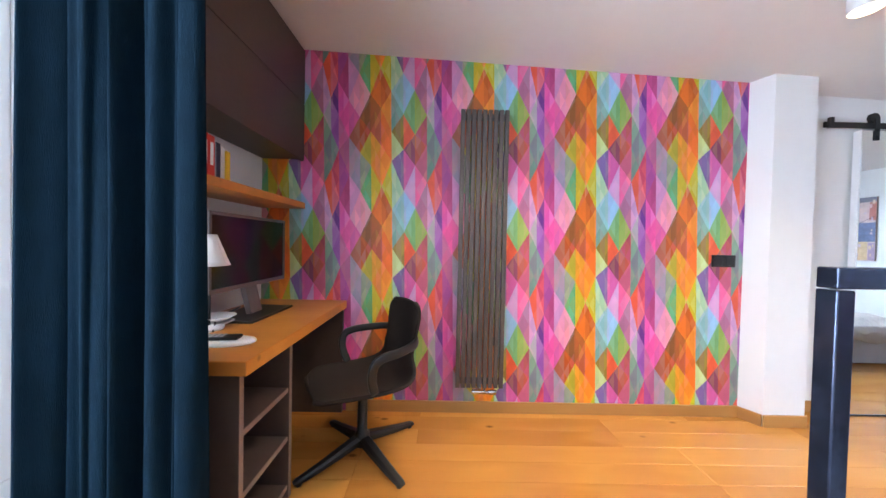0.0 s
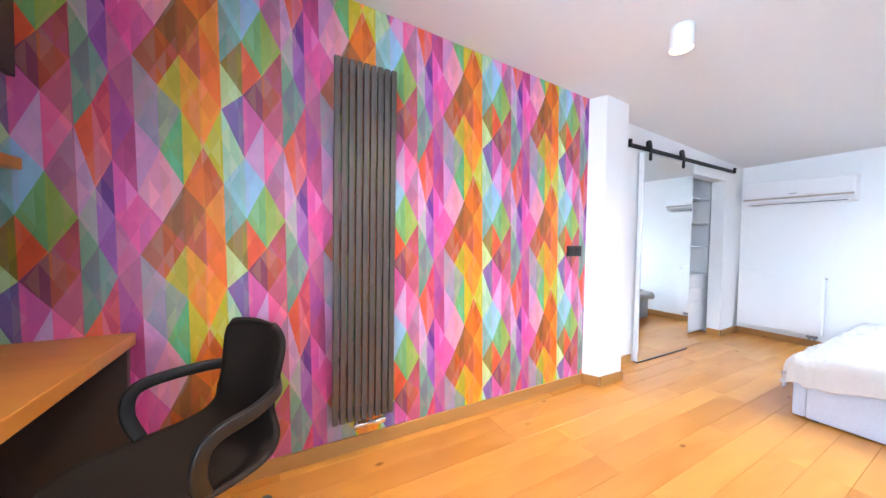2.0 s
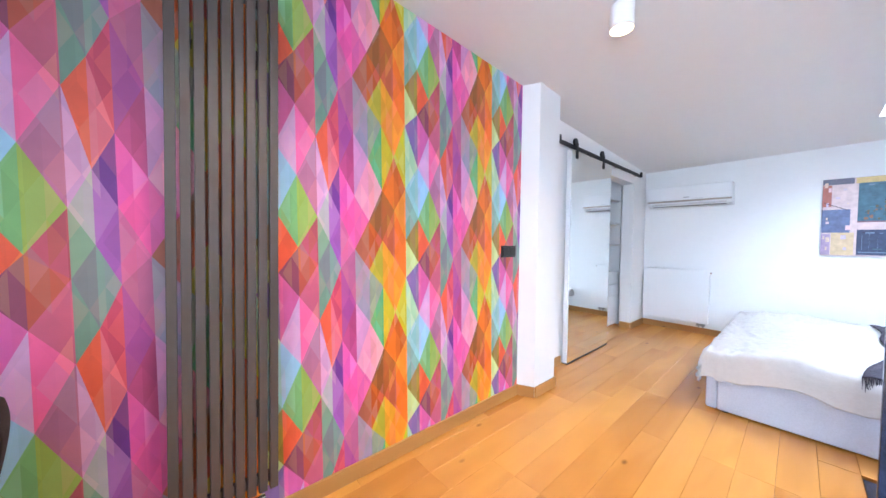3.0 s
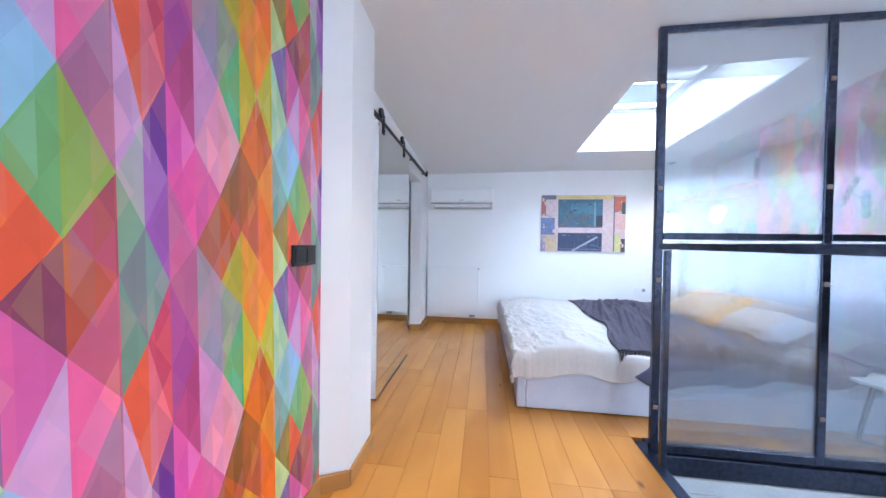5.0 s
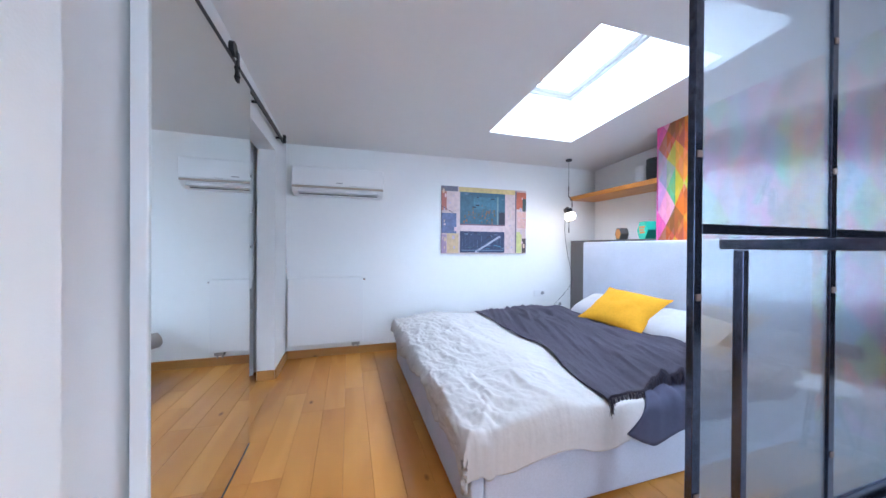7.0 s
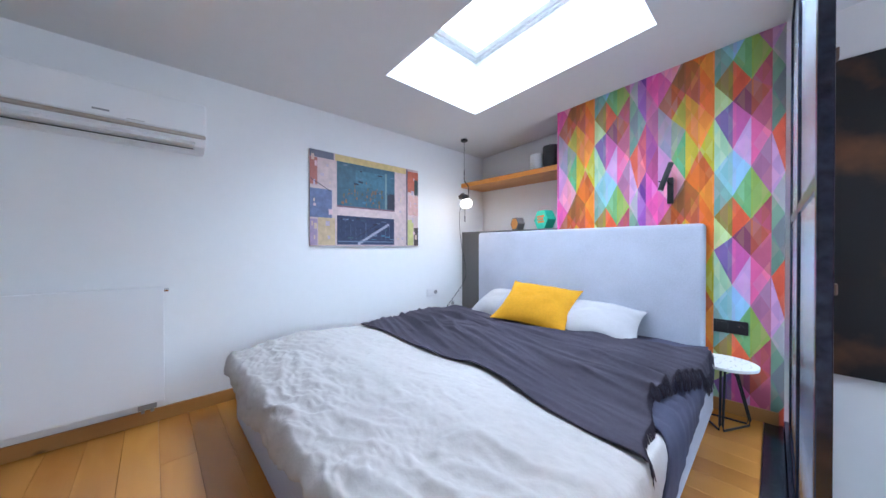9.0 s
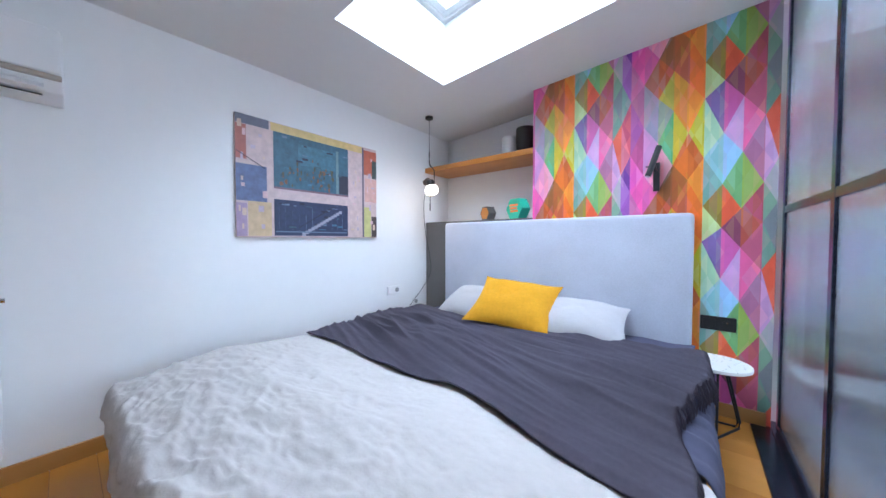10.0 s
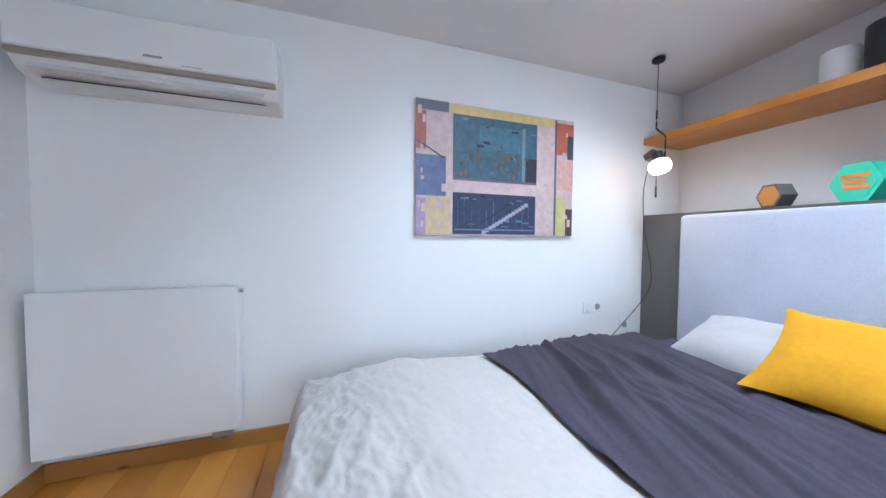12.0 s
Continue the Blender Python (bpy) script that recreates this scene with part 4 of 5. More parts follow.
def make_panel_radiator():
    r = empty("panel_radiator", (END_X, 1.867, 0.145), "flat white panel radiator under the air conditioner", "radiator", rz=-90)
    part("front_plate", bm_box(-0.353, 0.353, -0.102, -0.086, 0, 0.668, 0.004), GLOSSWHITE, r)
    part("back_plate", bm_box(-0.345, 0.345, -0.045, -0.032, 0.008, 0.658, 0.003), GLOSSWHITE, r)
    part("grille", bm_box(-0.345, 0.345, -0.0855, -0.0455, 0.641, 0.658, 0.002), GLOSSWHITE, r)
    for x in (-0.349, 0.349):
        part("side_cover", bm_box(x - 0.004, x + 0.004, -0.0855, -0.0315, 0.008, 0.641), GLOSSWHITE, r)
    for x in (-0.25, 0.25):
        part("bracket", bm_box(x - 0.015, x + 0.015, -0.0318, 0, 0.10, 0.56), GLOSSWHITE, r)
    part("bleed_valve", moved(bm_cyl(0.011, 0, 0.02, seg=16), pose(0.353, -0.066, 0.641, 0, 90, 0)), CHROME, r)
    part("valve", joined(bm_box(0.24, 0.32, -0.085, -0.045, -0.035, -0.0005, 0.005), bm_cyl(0.008, -0.06, -0.03, (0.26, -0.06), seg=12), bm_cyl(0.008, -0.06, -0.03, (0.30, -0.06), seg=12), bm_box(0.25, 0.31, -0.045, 0, -0.03, -0.012)), GREYPLASTIC, r)


make_panel_radiator()


def make_canvas():
    p = empty("painting", (END_X, 0.110, 1.050), "unframed canvas of a pastel house front with blue windows", "painting", rz=-90)
    # local: x along the wall from the left of the picture, -y into the room
    W, H = 1.09, 0.773
    part("canvas", bm_box(-W / 2, W / 2, -0.022, -0.001, 0, H, 0.002), mat("pastel_plaster_paint", (0.58, 0.44, 0.43), 0.6, var=0.25, scale=4), p)

    def field(name, u0, u1, v0, v1, colour, d, var=0.22, sc=5):
        part(name, bm_box(u0 * W - W / 2, u1 * W - W / 2, -0.022 - d, -0.0222, (1 - v1) * H, (1 - v0) * H), mat("paint_" + name, colour, 0.5, var=var, scale=sc), p)

    field("yellow_band", 0.19, 0.86, 0.005, 0.075, (0.62, 0.46, 0.20), 0.0008)
    field("teal_window", 0.205, 0.735, 0.075, 0.555, (0.045, 0.115, 0.165), 0.0010, 0.4, 5)
    field("navy_window", 0.205, 0.73, 0.665, 0.985, (0.030, 0.042, 0.095), 0.0010, 0.4, 6)
    field("sky_glow", 0.36, 0.63, 0.14, 0.33, (0.06, 0.16, 0.22), 0.0014, 0.4, 6)
    field("window_mullion", 0.635, 0.655, 0.12, 0.555, (0.16, 0.25, 0.26), 0.0014)
    field("window_dark", 0.66, 0.735, 0.36, 0.55, (0.03, 0.03, 0.05), 0.0014)
    field("grey_corner", 0.0, 0.18, 0.0, 0.075, (0.13, 0.13, 0.18), 0.0010)
    field("red_strip", 0.0, 0.055, 0.08, 0.36, (0.38, 0.12, 0.09), 0.0010)
    field("blue_shade", 0.0, 0.165, 0.40, 0.70, (0.11, 0.14, 0.26), 0.0010, 0.4)
    field("ochre_patch", 0.06, 0.19, 0.70, 0.99, (0.55, 0.40, 0.24), 0.0010)
    field("violet_strip", 0.0, 0.055, 0.72, 0.99, (0.33, 0.24, 0.36), 0.0010)
    field("dark_line", 0.862, 0.877, 0.01, 0.99, (0.13, 0.11, 0.15), 0.0012)
    field("red_gable", 0.878, 1.0, 0.03, 0.30, (0.48, 0.13, 0.08), 0.0010)
    field("dark_shutter", 0.955, 1.0, 0.13, 0.33, (0.06, 0.09, 0.09), 0.0014)
    field("lime_strip", 0.878, 0.945, 0.66, 0.99, (0.52, 0.50, 0.20), 0.0010)
    field("dark_door", 0.95, 1.0, 0.76, 0.99, (0.07, 0.05, 0.05), 0.0012)
    field("pink_patch", 0.885, 1.0, 0.34, 0.60, (0.62, 0.36, 0.32), 0.0009)
    field("sill_line", 0.205, 0.735, 0.555, 0.572, (0.20, 0.10, 0.13), 0.0013)
    # tree in the upper window, stair in the lower one
    random.seed(5)
    for i in range(70):
        u, v = 0.25 + 0.36 * random.random(), 0.53 - 0.20 * random.random() ** 1.5
        v -= 0.10 * max(0, 1 - abs(u - 0.44) / 0.12) * random.random()
        r = 0.006 + 0.013 * random.random()
        q = part("tree_dab", moved(bm_cyl(r, 0, 0.0012, seg=9), pose(u * W - W / 2, -0.0233, (1 - v) * H, 90, 0, random.random() * 40)), DAB[i % 3], p)
    for i in range(14):
        u, v = 0.38 + 0.021 * i, 0.955 - 0.0175 * i
        part("stair_step", bm_box(u * W - W / 2, (u + 0.025) * W - W / 2, -0.0238, -0.0231, (1 - v - 0.030) * H, (1 - v) * H), DAB[3], p)
    for i in range(11):
        u, v0 = 0.225 + 0.045 * i + 0.012 * random.random(), 0.03 + 0.05 * random.random()
        part("fence_bar", bm_box(u * W - W / 2, (u + 0.003) * W - W / 2, -0.0230, -0.0225, v0 * H, (0.20 + 0.10 * random.random()) * H), DAB[4], p)
    for i in range(40):
        u, v, e = random.uniform(0.21, 0.70), random.choice((random.uniform(0.10, 0.52), random.uniform(0.69, 0.96))), random.uniform(0.015, 0.05)
        part("brush_stroke", bm_box(u * W - W / 2, (u + e) * W - W / 2, -0.0236, -0.0233, (1 - v) * H, (1 - v) * H + random.uniform(0.004, 0.016)), DAB[(2, 4, 5, 6)[i % 4]], p)
    for i in range(36):
        u, v, e = random.choice((random.uniform(0.01, 0.15), random.uniform(0.745, 0.84), random.uniform(0.885, 0.97))), random.uniform(0.09, 0.95), random.uniform(0.010, 0.03)
        part("brush_stroke", bm_box(u * W - W / 2, (u + e) * W - W / 2, -0.0236, -0.0233, (1 - v) * H, (1 - v) * H + random.uniform(0.010, 0.05)), DAB[7 + i % 3], p)
    part("fence_rail", bm_box(0.215 * W - W / 2, 0.72 * W - W / 2, -0.0239, -0.0232, 0.045 * H, 0.056 * H), DAB[4], p)
    part("balustrade", bm_tube([(0.36 * W - W / 2, -0.0236, 0.09 * H), (0.62 * W - W / 2, -0.0236, 0.315 * H)], 0.003), DAB[5], p)
    part("stair_shadow", bm_tube([(0.0 * W - W / 2 + 0.004, -0.0236, 0.70 * H), (0.155 * W - W / 2, -0.0236, 0.585 * H)], 0.0025), DAB[5], p)


DAB = [mat("dab_" + k, c, 0.6, var=0.2, scale=10) for k, c in (("olive", (0.10, 0.09, 0.06)), ("rust", (0.22, 0.10, 0.06)), ("teal", (0.05, 0.10, 0.13)), ("pale", (0.36, 0.36, 0.44)), ("slate", (0.14, 0.20, 0.28)), ("ink", (0.02, 0.02, 0.04)), ("sky", (0.06, 0.18, 0.26)), ("rose", (0.62, 0.42, 0.44)), ("peach", (0.60, 0.44, 0.34)), ("lilac", (0.46, 0.38, 0.46)))]
make_canvas()
make_switch("wall_socket", (END_X, -0.648, 0.552), -90, "white double wall socket beside the bed", GLOSSWHITE, 2, True)
make_switch("wall_socket", (END_X, -0.95, 0.40), -90, "white single wall socket beside the bed", GLOSSWHITE, 1, True)
make_switch("wall_socket", (2.838, S_Y, 0.540), 180, "black double socket on the papered wall", BLACK, 2, True)

# ---- alcove ----
led = empty("alcove_box", (4.586, -1.290, 0), "taupe boxed ledge filling the alcove behind the bed", "ledge", kind="")
part("front", bm_box(-0.599, 0.597, 0.150, 0.172, 0.0, 1.198, 0.002), LEDGE, led)
part("top", bm_box(-0.599, 0.597, -0.205, 0.175, 1.1985, 1.216, 0.002), LEDGE, led)
thing("alcove_shelf", bm_box(3.987, END_X - 0.002, ALC_Y + 0.002, -1.100, 1.738, 1.787, 0.003), WOOD, "thick oak floating shelf across the alcove", "shelf")


def make_pot(x, y, z, r, h, m, label):
    p = empty("flower_pot", (x, y, z), label, "pot")
    part("wall", bm_turned([(r * 0.86, 0), (r * 0.95, 0.01), (r, h * 0.4), (r, h - 0.003), (r - 0.003, h), (r - 0.010, h), (r - 0.012, 0.03), (0.01, 0.03)], 36), m, p, smooth=True)
    part("soil", bm_cyl(r - 0.0125, h - 0.03, h - 0.022), DARKCAB, p)


make_pot(4.125, -1.255, 1.788, 0.083, 0.223, BLACK, "matt black round flower pot on the shelf")
make_pot(4.290, -1.275, 1.788, 0.066, 0.182, GLOSSWHITE, "plain white round flower pot on the shelf")


def make_hexagon(x, y, z, r, d, m, face, label):
    h = empty("hexagon_box", (x, y, z), label, "ornament", rz=-22)
    pts = [(r * math.cos(math.radians(60 * k)), r * math.sin(math.radians(60 * k))) for k in range(6)]
    hz = r * math.sin(math.radians(60))
    part("shell", moved(bm_prism(pts, -d / 2, d / 2), pose(0, 0, hz, 90, 0, 0)), m, h)
    part("label_plate", moved(bm_prism([(p * 0.82, q * 0.82) for p, q in pts], 0, 0.002), pose(0, d / 2 + 0.0021, hz, 90, 0, 0)), face, h)
    return h, hz


h1, hz = make_hexagon(4.165, -1.20, 1.217, 0.10, 0.10, MINT, MINT, "mint green hexagonal box with orange lettering block")
for k in range(3):
    part("lettering_bar", bm_box(-0.055 + 0.012 * (k % 2), 0.052 - 0.006 * k, 0.0525, 0.055, hz + 0.022 - 0.026 * k, hz + 0.040 - 0.026 * k, 0.0008), ORANGE, h1)
h2, hz2 = make_hexagon(4.470, -1.20, 1.217, 0.072, 0.08, LEDGE, WOOD, "small grey hexagonal box with wooden face")


def make_pendant():
    x, y = 4.895, -0.845
    z = ceil_z(x, y)
    p = empty("pendant_lamp", (x, y, z), "black pendant lamp with opal disc and bent rod, lit", "pendant lamp")
    part("canopy", bm_cyl(0.036, -0.024, -0.001, bevel=0.004), IRON, p, smooth=False)
    zc = 1.507 - z
    part("cord", bm_tube([(0, 0, -0.024), (0, 0, 1.855 - z)], 0.0022, seg=8), IRON, p)
    part("rod", bm_tube(curve_through([(0, 0, 1.855 - z), (0, 0, 1.755 - z), (-0.005, 0, 1.735 - z), (-0.055, 0, 1.680 - z), (-0.06, 0, 1.655 - z), (-0.06, 0, 1.555 - z), (-0.05, 0, 1.525 - z), (-0.012, 0, 1.475 - z), (-0.01, 0, 1.435 - z), (-0.01, 0, 1.305 - z)], 4), 0.0055), IRON, p, smooth=True)
    part("clip", moved(bm_box(-0.035, 0.035, -0.018, 0.018, -0.022, 0.022, 0.006), pose(0.035, 0, zc + 0.075, 0, 25, 0)), DARKCAB, p)
    part("holder", moved(bm_cyl(0.034, -0.02, 0.03, bevel=0.004), pose(-0.015, 0, zc + 0.05, 0, 18, 0)), IRON, p)
    part("shade", moved(bm_turned([(0.03, -0.045), (0.05, -0.040), (0.061, -0.02), (0.063, 0.0), (0.056, 0.022), (0.04, 0.032)], 32), pose(-0.028, 0, zc - 0.005, 0, 18, 0)), GLOBE, p, "glowing opal glass shade", True)
    part("wire", bm_tube(curve_through([(0.03, 0, zc + 0.05), (0.09, -0.02, zc - 0.15), (0.12, -0.08, zc - 0.42), (0.10, -0.12, zc - 0.65), (0.15, -0.16, zc - 0.85), (0.20, 0.10, 0.36 - z)], 8), 0.0026, seg=8), IRON, p)
    lamp = bpy.data.lights.new("pendant_glow", "POINT")
    lamp.energy, lamp.color, lamp.shadow_soft_size = 2.0, (1.0, 0.74, 0.47), 0.05
    new("pendant_glow", lamp).location = (x - 0.04, y + 0.02, 1.507 - 0.075)


make_pendant()


def make_reading_lamp():
    p = empty("reading_lamp", (3.150, S_Y, 1.435), "black adjustable reading light on the papered wall", "wall lamp")
    part("mount", bm_box(-0.017, 0.017, 0.001, 0.024, -0.09, 0.09, 0.003), IRON, p)
    part("arm", bm_tube([(0, 0.024, 0.04), (0.005, 0.075, 0.062)], 0.006), IRON, p)
    t = part("tube", moved(bm_cyl(0.017, -0.10, 0.10, bevel=0.003, seg=24), look((0.01, 0.10, 0.085), (-0.045, 0.055, 0.28))), IRON, p)
    part("lens", moved(bm_cyl(0.0135, 0.1002, 0.102, seg=20), look((0.01, 0.10, 0.085), (-0.045, 0.055, 0.28))), COTTON, t)
    part("tilt_lever", bm_tube([(0.02, 0.10, 0.05), (0.05, 0.11, 0.055)], 0.004), IRON, p)


make_reading_lamp()

# ---- bed ----
BX0, BX1, BY0, BY1 = 2.910, 4.845, -1.01, 1.200


def make_bed():
    b = empty("bed", (3.905, 0.07, 0), "wide bed with pale grey upholstered frame and tall headboard", "bed")
    o = Vector((3.905, 0.07, 0))

    def box(x0, x1, y0, y1, z0, z1, bev):
        return bm_box(x0 - o.x, x1 - o.x, y0 - o.y, y1 - o.y, z0, z1, bev, 3)

    part("side_rail", box(BX0, BX0 + 0.06, BY0, BY1 - 0.06, 0.012, 0.315, 0.012), GREYCLOTH, b)
    part("side_rail", box(BX1 - 0.06, BX1, BY0, BY1 - 0.06, 0.012, 0.315, 0.012), GREYCLOTH, b)
    part("foot_rail", box(BX0, BX1, BY1 - 0.0595, BY1, 0.012, 0.315, 0.012), GREYCLOTH, b)
    for x in (BX0 + 0.03, BX1 - 0.06):
        for y in (BY0 + 0.1, BY1 - 0.10):
            part("foot", bm_cyl(0.02, 0, 0.012, (x - o.x + 0.01, y - o.y), seg=16), BLACK, b)
    part("mattress", box(BX0 + 0.061, BX1 - 0.061, BY0 + 0.01, BY1 - 0.061, 0.10, 0.365, 0.05), COTTON, b)
    hb = box(2.955, 4.850, -1.089, BY0 - 0.001, 0.012, 1.195, 0.028)
    part("headboard", hb, GREYCLOTH, b, "tall padded pale grey headboard", True)


make_bed()


def drape(name, mtl, label, cat, p0, p1, q0, q1, lift, hang, foot, fold, edge_wave, nu=110, nv=90, thick=0.012, seed=0.0):
    """A cloth over the bed: p along x, counted on past the near side as it hangs; q along y, counted on past the foot."""
    xe, ye, top = BX0 - 0.022 - lift * 0.1, BY1 + 0.022 + lift * 0.45, 0.370 + lift

    def at(u, v):
        qa = q0(u) if callable(q0) else q0
        qb = q1(u) if callable(q1) else q1
        q = qa + (qb - qa) * v
        pa = p0(q) if callable(p0) else p0
        p = pa + (p1 - pa) * u
        p += edge_wave * noise.noise((q * 4 + seed, 1.3, 0)) * (1 - u) * 2
        px, qy = max(0.0, xe + 0.05 - p), max(0.0, q - ye + 0.06)
        fx, fy = min(px / 0.10, 1), min(qy / 0.12, 1)
        x = max(p, xe + 0.05 - 0.05 * math.sin(min(px / 0.08, 1) * math.pi / 2))
        y = min(q, ye - 0.06 + 0.06 * math.sin(min(qy / 0.10, 1) * math.pi / 2))
        drop = max(0, px - 0.03) * (0.95 if px > 0.05 else 0.6) + max(0, qy - 0.035) * 0.95
        if px > 0 and qy > 0:
            drop = max(max(0, px - 0.03), max(0, qy - 0.035)) * 0.98 + 0.25 * min(max(0, px - 0.03), max(0, qy - 0.035))
        h = fold(x, q, p, seed)
        out = (fx + fy) * 0.55
        nz = 1 - min(out, 0.8)
        z = top - drop + (h * nz if h > 0 else h)
        x -= fx * abs(h) * 0.35
        y += fy * abs(h) * 0.9
        rest = 0.315 if (x > BX0 and y < BY1) else 0.0
        return (x, y, max(z, rest + 0.02))

    ob = thing(name, bm_sheet(nu, nv, at, thick), mtl, label, cat, smooth=True)
    return ob, at


def fold_duvet(x, q, p, s):
    a = noise.noise((x * 2.2 + s, q * 2.6, 0.3)) * 0.030
    r = 0.0
    for f, w in ((5.0, 0.013), (10.0, 0.008), (21.0, 0.0045), (40.0, 0.0022)):
        wx = noise.noise((x * f * 0.5, q * f * 0.5, 5.0)) * 0.6
        r += w * (1 - abs(noise.noise((x * f * 0.55 + wx, q * f + wx, s + f)) * 2.2))
    edge = max(0, 1 - abs(q - 1.15) / 0.3)
    puff = min(1, max(0, (q - 0.35) / 0.4))
    return (a + r * (0.8 + 1.0 * edge) + 0.022) * (0.25 + 0.75 * puff) + 0.03 * puff * max(0, 1 - abs(q - 0.8) / 0.4) - 0.055 * max(0, min(1, (q - 0.55) / 0.65)) ** 1.2


def fold_throw(x, q, p, s):
    a = noise.noise((x * 1.4 + s, q * 1.8, 2.3)) * 0.016
    r = 0.0
    for f, w in ((4.0, 0.014), (8.0, 0.015), (15.0, 0.010), (31.0, 0.004)):
        wx = noise.noise((x * 0.9, q * 1.2, 3.0 + f)) * 0.8
        r += w * (1 - abs(noise.noise((x * f * 0.07 + wx, q * f + x * f * 0.32 + wx, s + f)) * 2.6))
    calm = (1 - 0.5 * max(0, min(1, (x - 4.45) / 0.3))) * (1 - 0.6 * max(0, min(1, (-0.30 - q) / 0.2)))
    h = (a + r * 2.1) * calm + 0.004
    if s == 7.0 and q > 0.05:
        k = min(1, (q - 0.05) / 0.22)
        rest = fold_duvet(x, q, p, 1.0) - 0.032
        h = max(h * (1 - k) + (rest + 0.012 + 0.55 * max(r, 0)) * k, rest + 0.010 if q > 0.18 else h * (1 - k))
    return h


def fold_sheet(x, q, p, s):
    return fold_throw(x, q, p, s) * 0.55


drape("sheet", SHEET, "slate blue bed sheet hanging over the side", "sheet", lambda q: 2.83 + 0.07 * max(0, min(1, (-0.75 - q) / 0.2)) + 0.012 * math.sin(q * 11) - 0.10 * max(0, min(1, (q + 0.6) / 0.85)) + 0.08 * max(0, (q - 0.3) / 0.16), 4.86, -1.03, lambda u: 0.46 - 0.22 * min(1, u * 7), 0.014, 0, 0, fold_sheet, 0.03, 100, 80, 0.008, 4.0)
drape("duvet", LINEN, "rumpled white linen duvet over the foot of the bed", "duvet", lambda q: 2.735 + 0.014 * math.sin(q * 7 + 1) + 0.008 * math.sin(q * 17), 4.93, lambda u: 0.24 + 0.20 * max(0, 1 - u * 7), lambda u: 1.325 - 0.015 * u + 0.035 * math.sin(u * 11) + 0.02 * math.sin(u * 27), 0.034, 0, 0, fold_duvet, 0.03, 230, 160, 0.016, 1.0)


def throw_front(u):
    return 0.365 + 0.19 * max(0, 1 - u * 2.6) - 0.02 * u + 0.02 * math.sin(u * 13)


def throw_near(q):
    return 2.885 + 0.095 * math.exp(-((q - 0.08) / 0.30) ** 2) + 0.012 * math.sin(q * 17)


tw, throw_at = drape("throw_blanket", THROW, "charcoal wool throw with fringed ends across the bed", "blanket", throw_near, 4.90, -0.72, throw_front, 0.066, 0, 0, fold_throw, 0.03, 150, 200, 0.007, 7.0)
random.seed(11)
me_list = []
for i in range(300):
    v = i / 299
    b0 = Vector(throw_at(0.0, v))
    ln = 0.055 + 0.03 * random.random()
    sw = random.uniform(-0.018, 0.018)
    me_list.append(bm_tube([b0 + Vector((0.002, 0, 0.004)), b0 + Vector((-0.012, sw * 0.5, -ln * 0.5)), b0 + Vector((-0.012 + random.uniform(-0.006, 0.006), sw, -ln))], 0.0015, seg=4))
part("fringe", joined(*me_list), THROW, tw, "twisted wool fringe")


def make_pillow(name, at, w, h, d, tilt, yaw, roll, m, label):
    c = empty(name, at, label, "pillow")
    mw = pose(0, 0, 0, 0, 0, yaw) @ pose(0, 0, 0, tilt, 0, 0) @ pose(0, 0, 0, 0, roll, 0)

    def surf(sgn):
        def f(u, v):
            a, b = u * 2 - 1, v * 2 - 1
            k = max(0.0, 1 - abs(a) ** 3.2) * max(0.0, 1 - abs(b) ** 3.0)
            pinch = 1 - 0.11 * (1 - abs(b) ** 2) * abs(a) ** 3
            pinch2 = 1 - 0.13 * (1 - abs(a) ** 2) * abs(b) ** 3
            wr = noise.noise((a * 2.5 + at[0] * 9, b * 2.5, sgn * 3.0)) * 0.010 * k + noise.noise((a * 7 + at[0], b * 7, sgn * 5.0)) * 0.004 * k
            return mw @ Vector((a * w / 2 * pinch, b * h / 2 * pinch2, sgn * (d / 2 * k + 0.0015) + wr))
        return f
    bm = joined(bm_sheet(34, 26, surf(1)), bm_sheet(34, 26, surf(-1)))
    bmesh.ops.remove_doubles(bm, verts=bm.verts[:], dist=0.0005)
    part("cover", bm, m, c, smooth=True)
    return c


make_pillow("pillow", (3.54, -0.78, 0.510), 0.60, 0.44, 0.20, 158, 7, 3, COTTON, "white cotton pillow leaning on the headboard")
make_pillow("pillow", (4.36, -0.80, 0.515), 0.62, 0.44, 0.20, 153, -5, -3, COTTON, "white cotton pillow leaning on the headboard")
make_pillow("cushion", (3.93, -0.64, 0.590), 0.58, 0.49, 0.19, 148, 6, 5, YELLOW, "mustard yellow velvet cushion in front of the pillows")


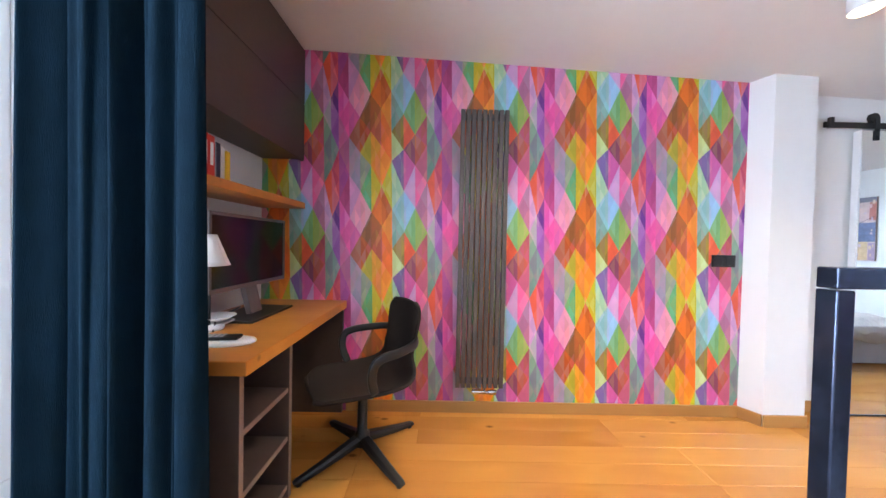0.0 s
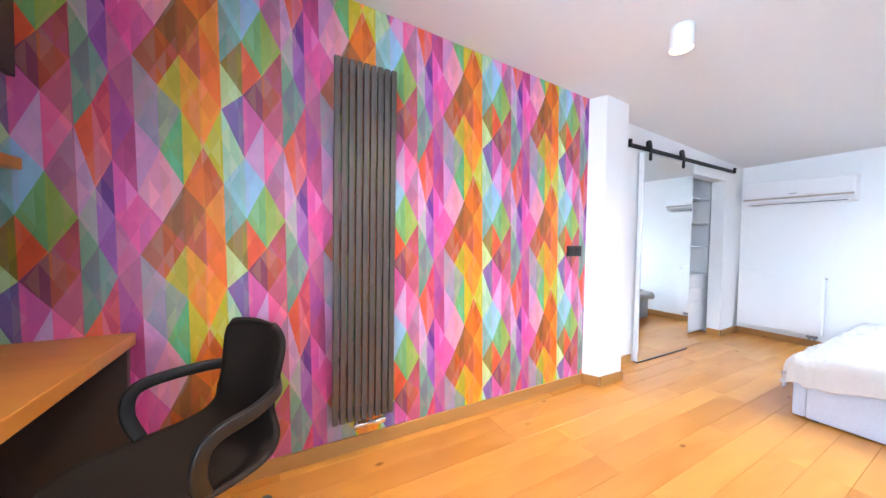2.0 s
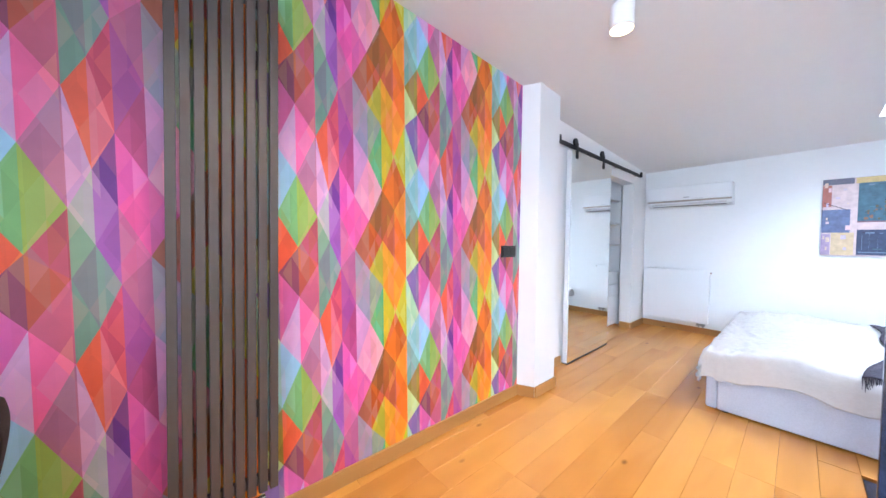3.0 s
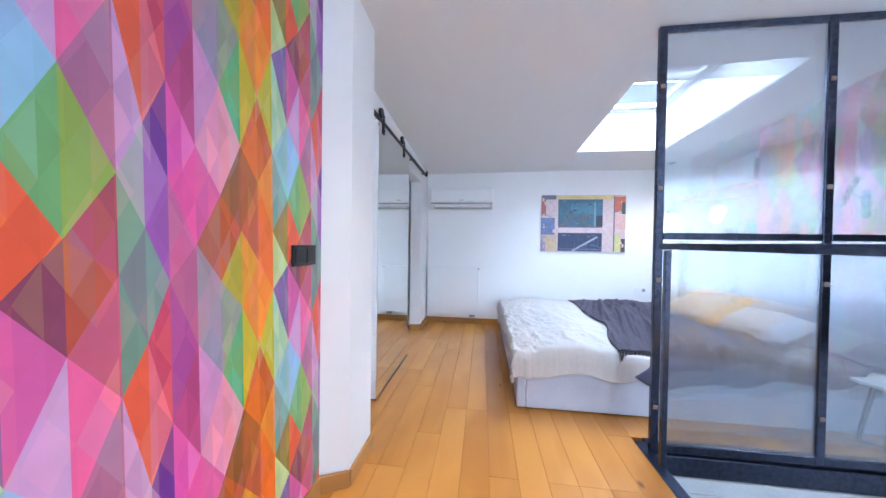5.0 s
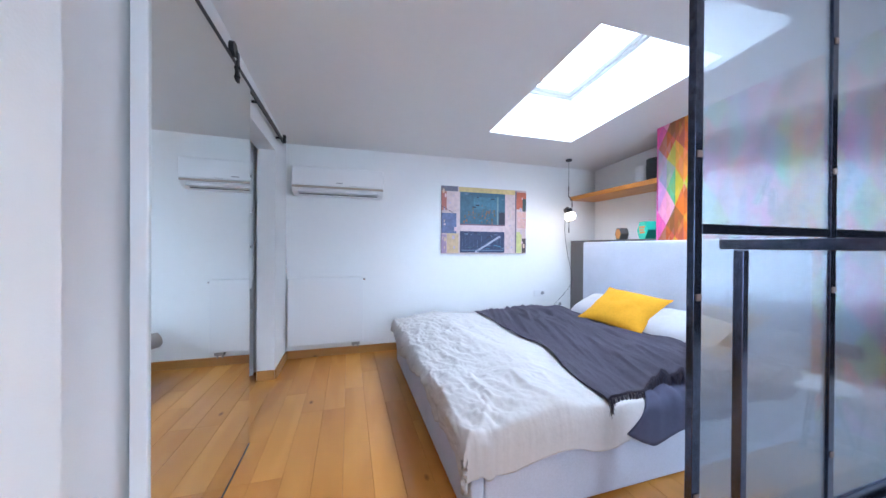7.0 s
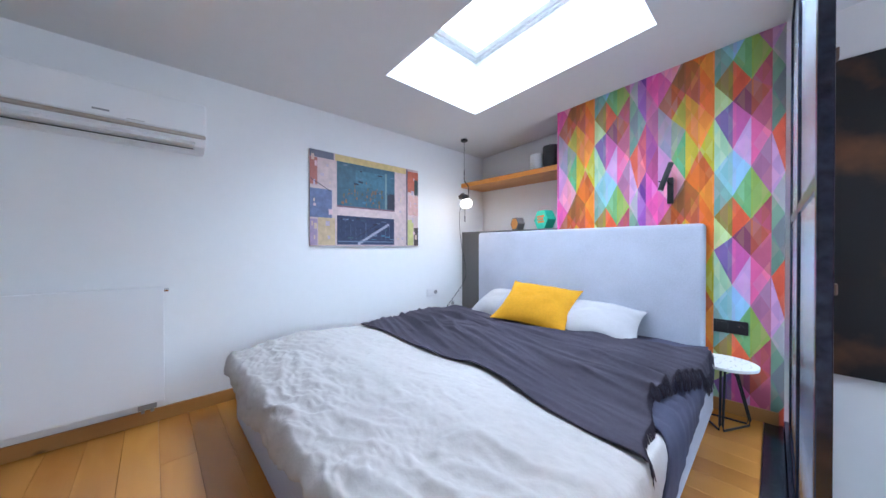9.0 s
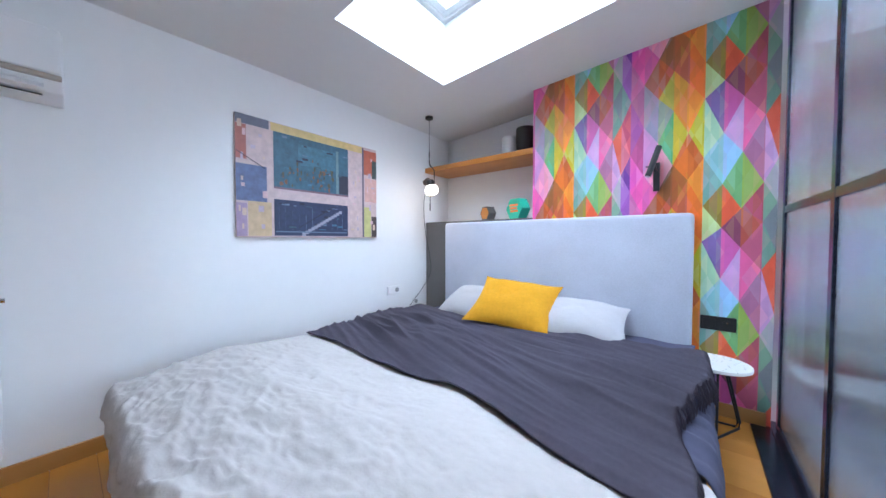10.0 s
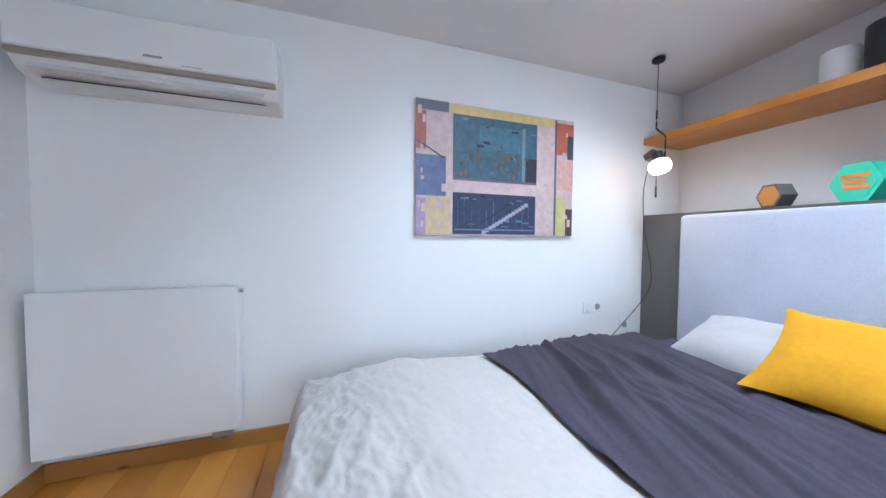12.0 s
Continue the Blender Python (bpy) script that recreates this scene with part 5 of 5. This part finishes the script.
def make_side_table():
    s = empty("side_table", (2.852, -0.895, 0), "round terrazzo topped side table on bent black wire legs", "side table")
    part("tabletop", bm_cyl(0.150, 0.350, 0.368, seg=48, bevel=0.003), TERRAZZO, s)
    pts = [(0.11, -0.05), (-0.10, -0.07), (0.0, 0.12)]
    for k in range(3):
        (x0, y0), (x1, y1) = pts[k], pts[(k + 1) % 3]
        a, b = Vector((x0, y0, 0)), Vector((x1, y1, 0))
        top_a, top_b = a * 0.55 + Vector((0, 0, 0.354)), b * 0.55 + Vector((0, 0, 0.354))
        low_a, low_b = a * 1.15 + Vector((0, 0, 0.007)), b * 1.15 + Vector((0, 0, 0.007))
        d = (low_b - low_a)
        part("wire_leg", bm_tube([top_a + d * 0.08, low_a + d * 0.05 + Vector((0, 0, 0.03)), low_a + d * 0.09, low_b - d * 0.09, low_b - d * 0.05 + Vector((0, 0, 0.03)), top_b - d * 0.08], 0.006, seg=8), IRON, s)


make_side_table()

# ---- floor boards ----
sub = struct("floor", joined(bm_box(-1.475, 5.20, ST_Y1 + 0.061, 2.95, -0.19, -0.012), bm_box(ST_X1 + 0.131, 5.20, -1.52, ST_Y1 + 0.06, -0.19, -0.012), bm_box(-1.475, ST_X0 - 0.001, ST_Y0, ST_Y1 + 0.06, -0.19, -0.012)), TRIM, "oiled oak plank floor, honey coloured", "floor")
random.seed(21)
PW = 0.140
plank_mesh = {}


def plank(x0, x1, y0, y1):
    key = (round(x1 - x0, 2), round(y1 - y0, 3))
    if key not in plank_mesh:
        lx, ly = key[0] - 0.001, key[1] - 0.001
        bm = bm_box(-lx / 2, lx / 2, -ly / 2, ly / 2, -0.0118, 0.0, 0.001, 1)
        plank_mesh[key] = mesh_of("plank", bm, FLOOR)
    ob = new("plank", plank_mesh[key])
    ob.parent = sub
    ob.location = ((x0 + x1) / 2, (y0 + y1) / 2, 0)


j = 0
y = 2.941
while y > -1.5:
    y0 = y - PW
    spans = [(-1.45, 5.18)]
    if y0 < ST_Y1 + 0.061:
        spans = [(-1.45, ST_X0 - 0.002), (ST_X1 + 0.132, 5.18)]
    if y0 < ST_Y0:
        spans = [(ST_X1 + 0.132, 5.18)]
    for sx0, sx1 in spans:
        if y > ST_Y1 + 0.061 > y0 and sx0 < ST_X0:
            plank(ST_X0 - 0.002, 1.40, ST_Y1 + 0.061, y)
            plank(1.40, ST_X1 + 0.132, ST_Y1 + 0.061, y)
        x = sx0
        first = True
        while x < sx1 - 0.01:
            ln = round(random.choice((0.4, 0.7, 1.0)), 2) if first else round(random.choice((0.9, 1.2, 1.5, 1.8)), 2)
            first = False
            x2 = min(x + ln, sx1)
            if sx1 - x2 < 0.3:
                x2 = sx1
            plank(x, x2, y0, y)
            x = x2
    y = y0
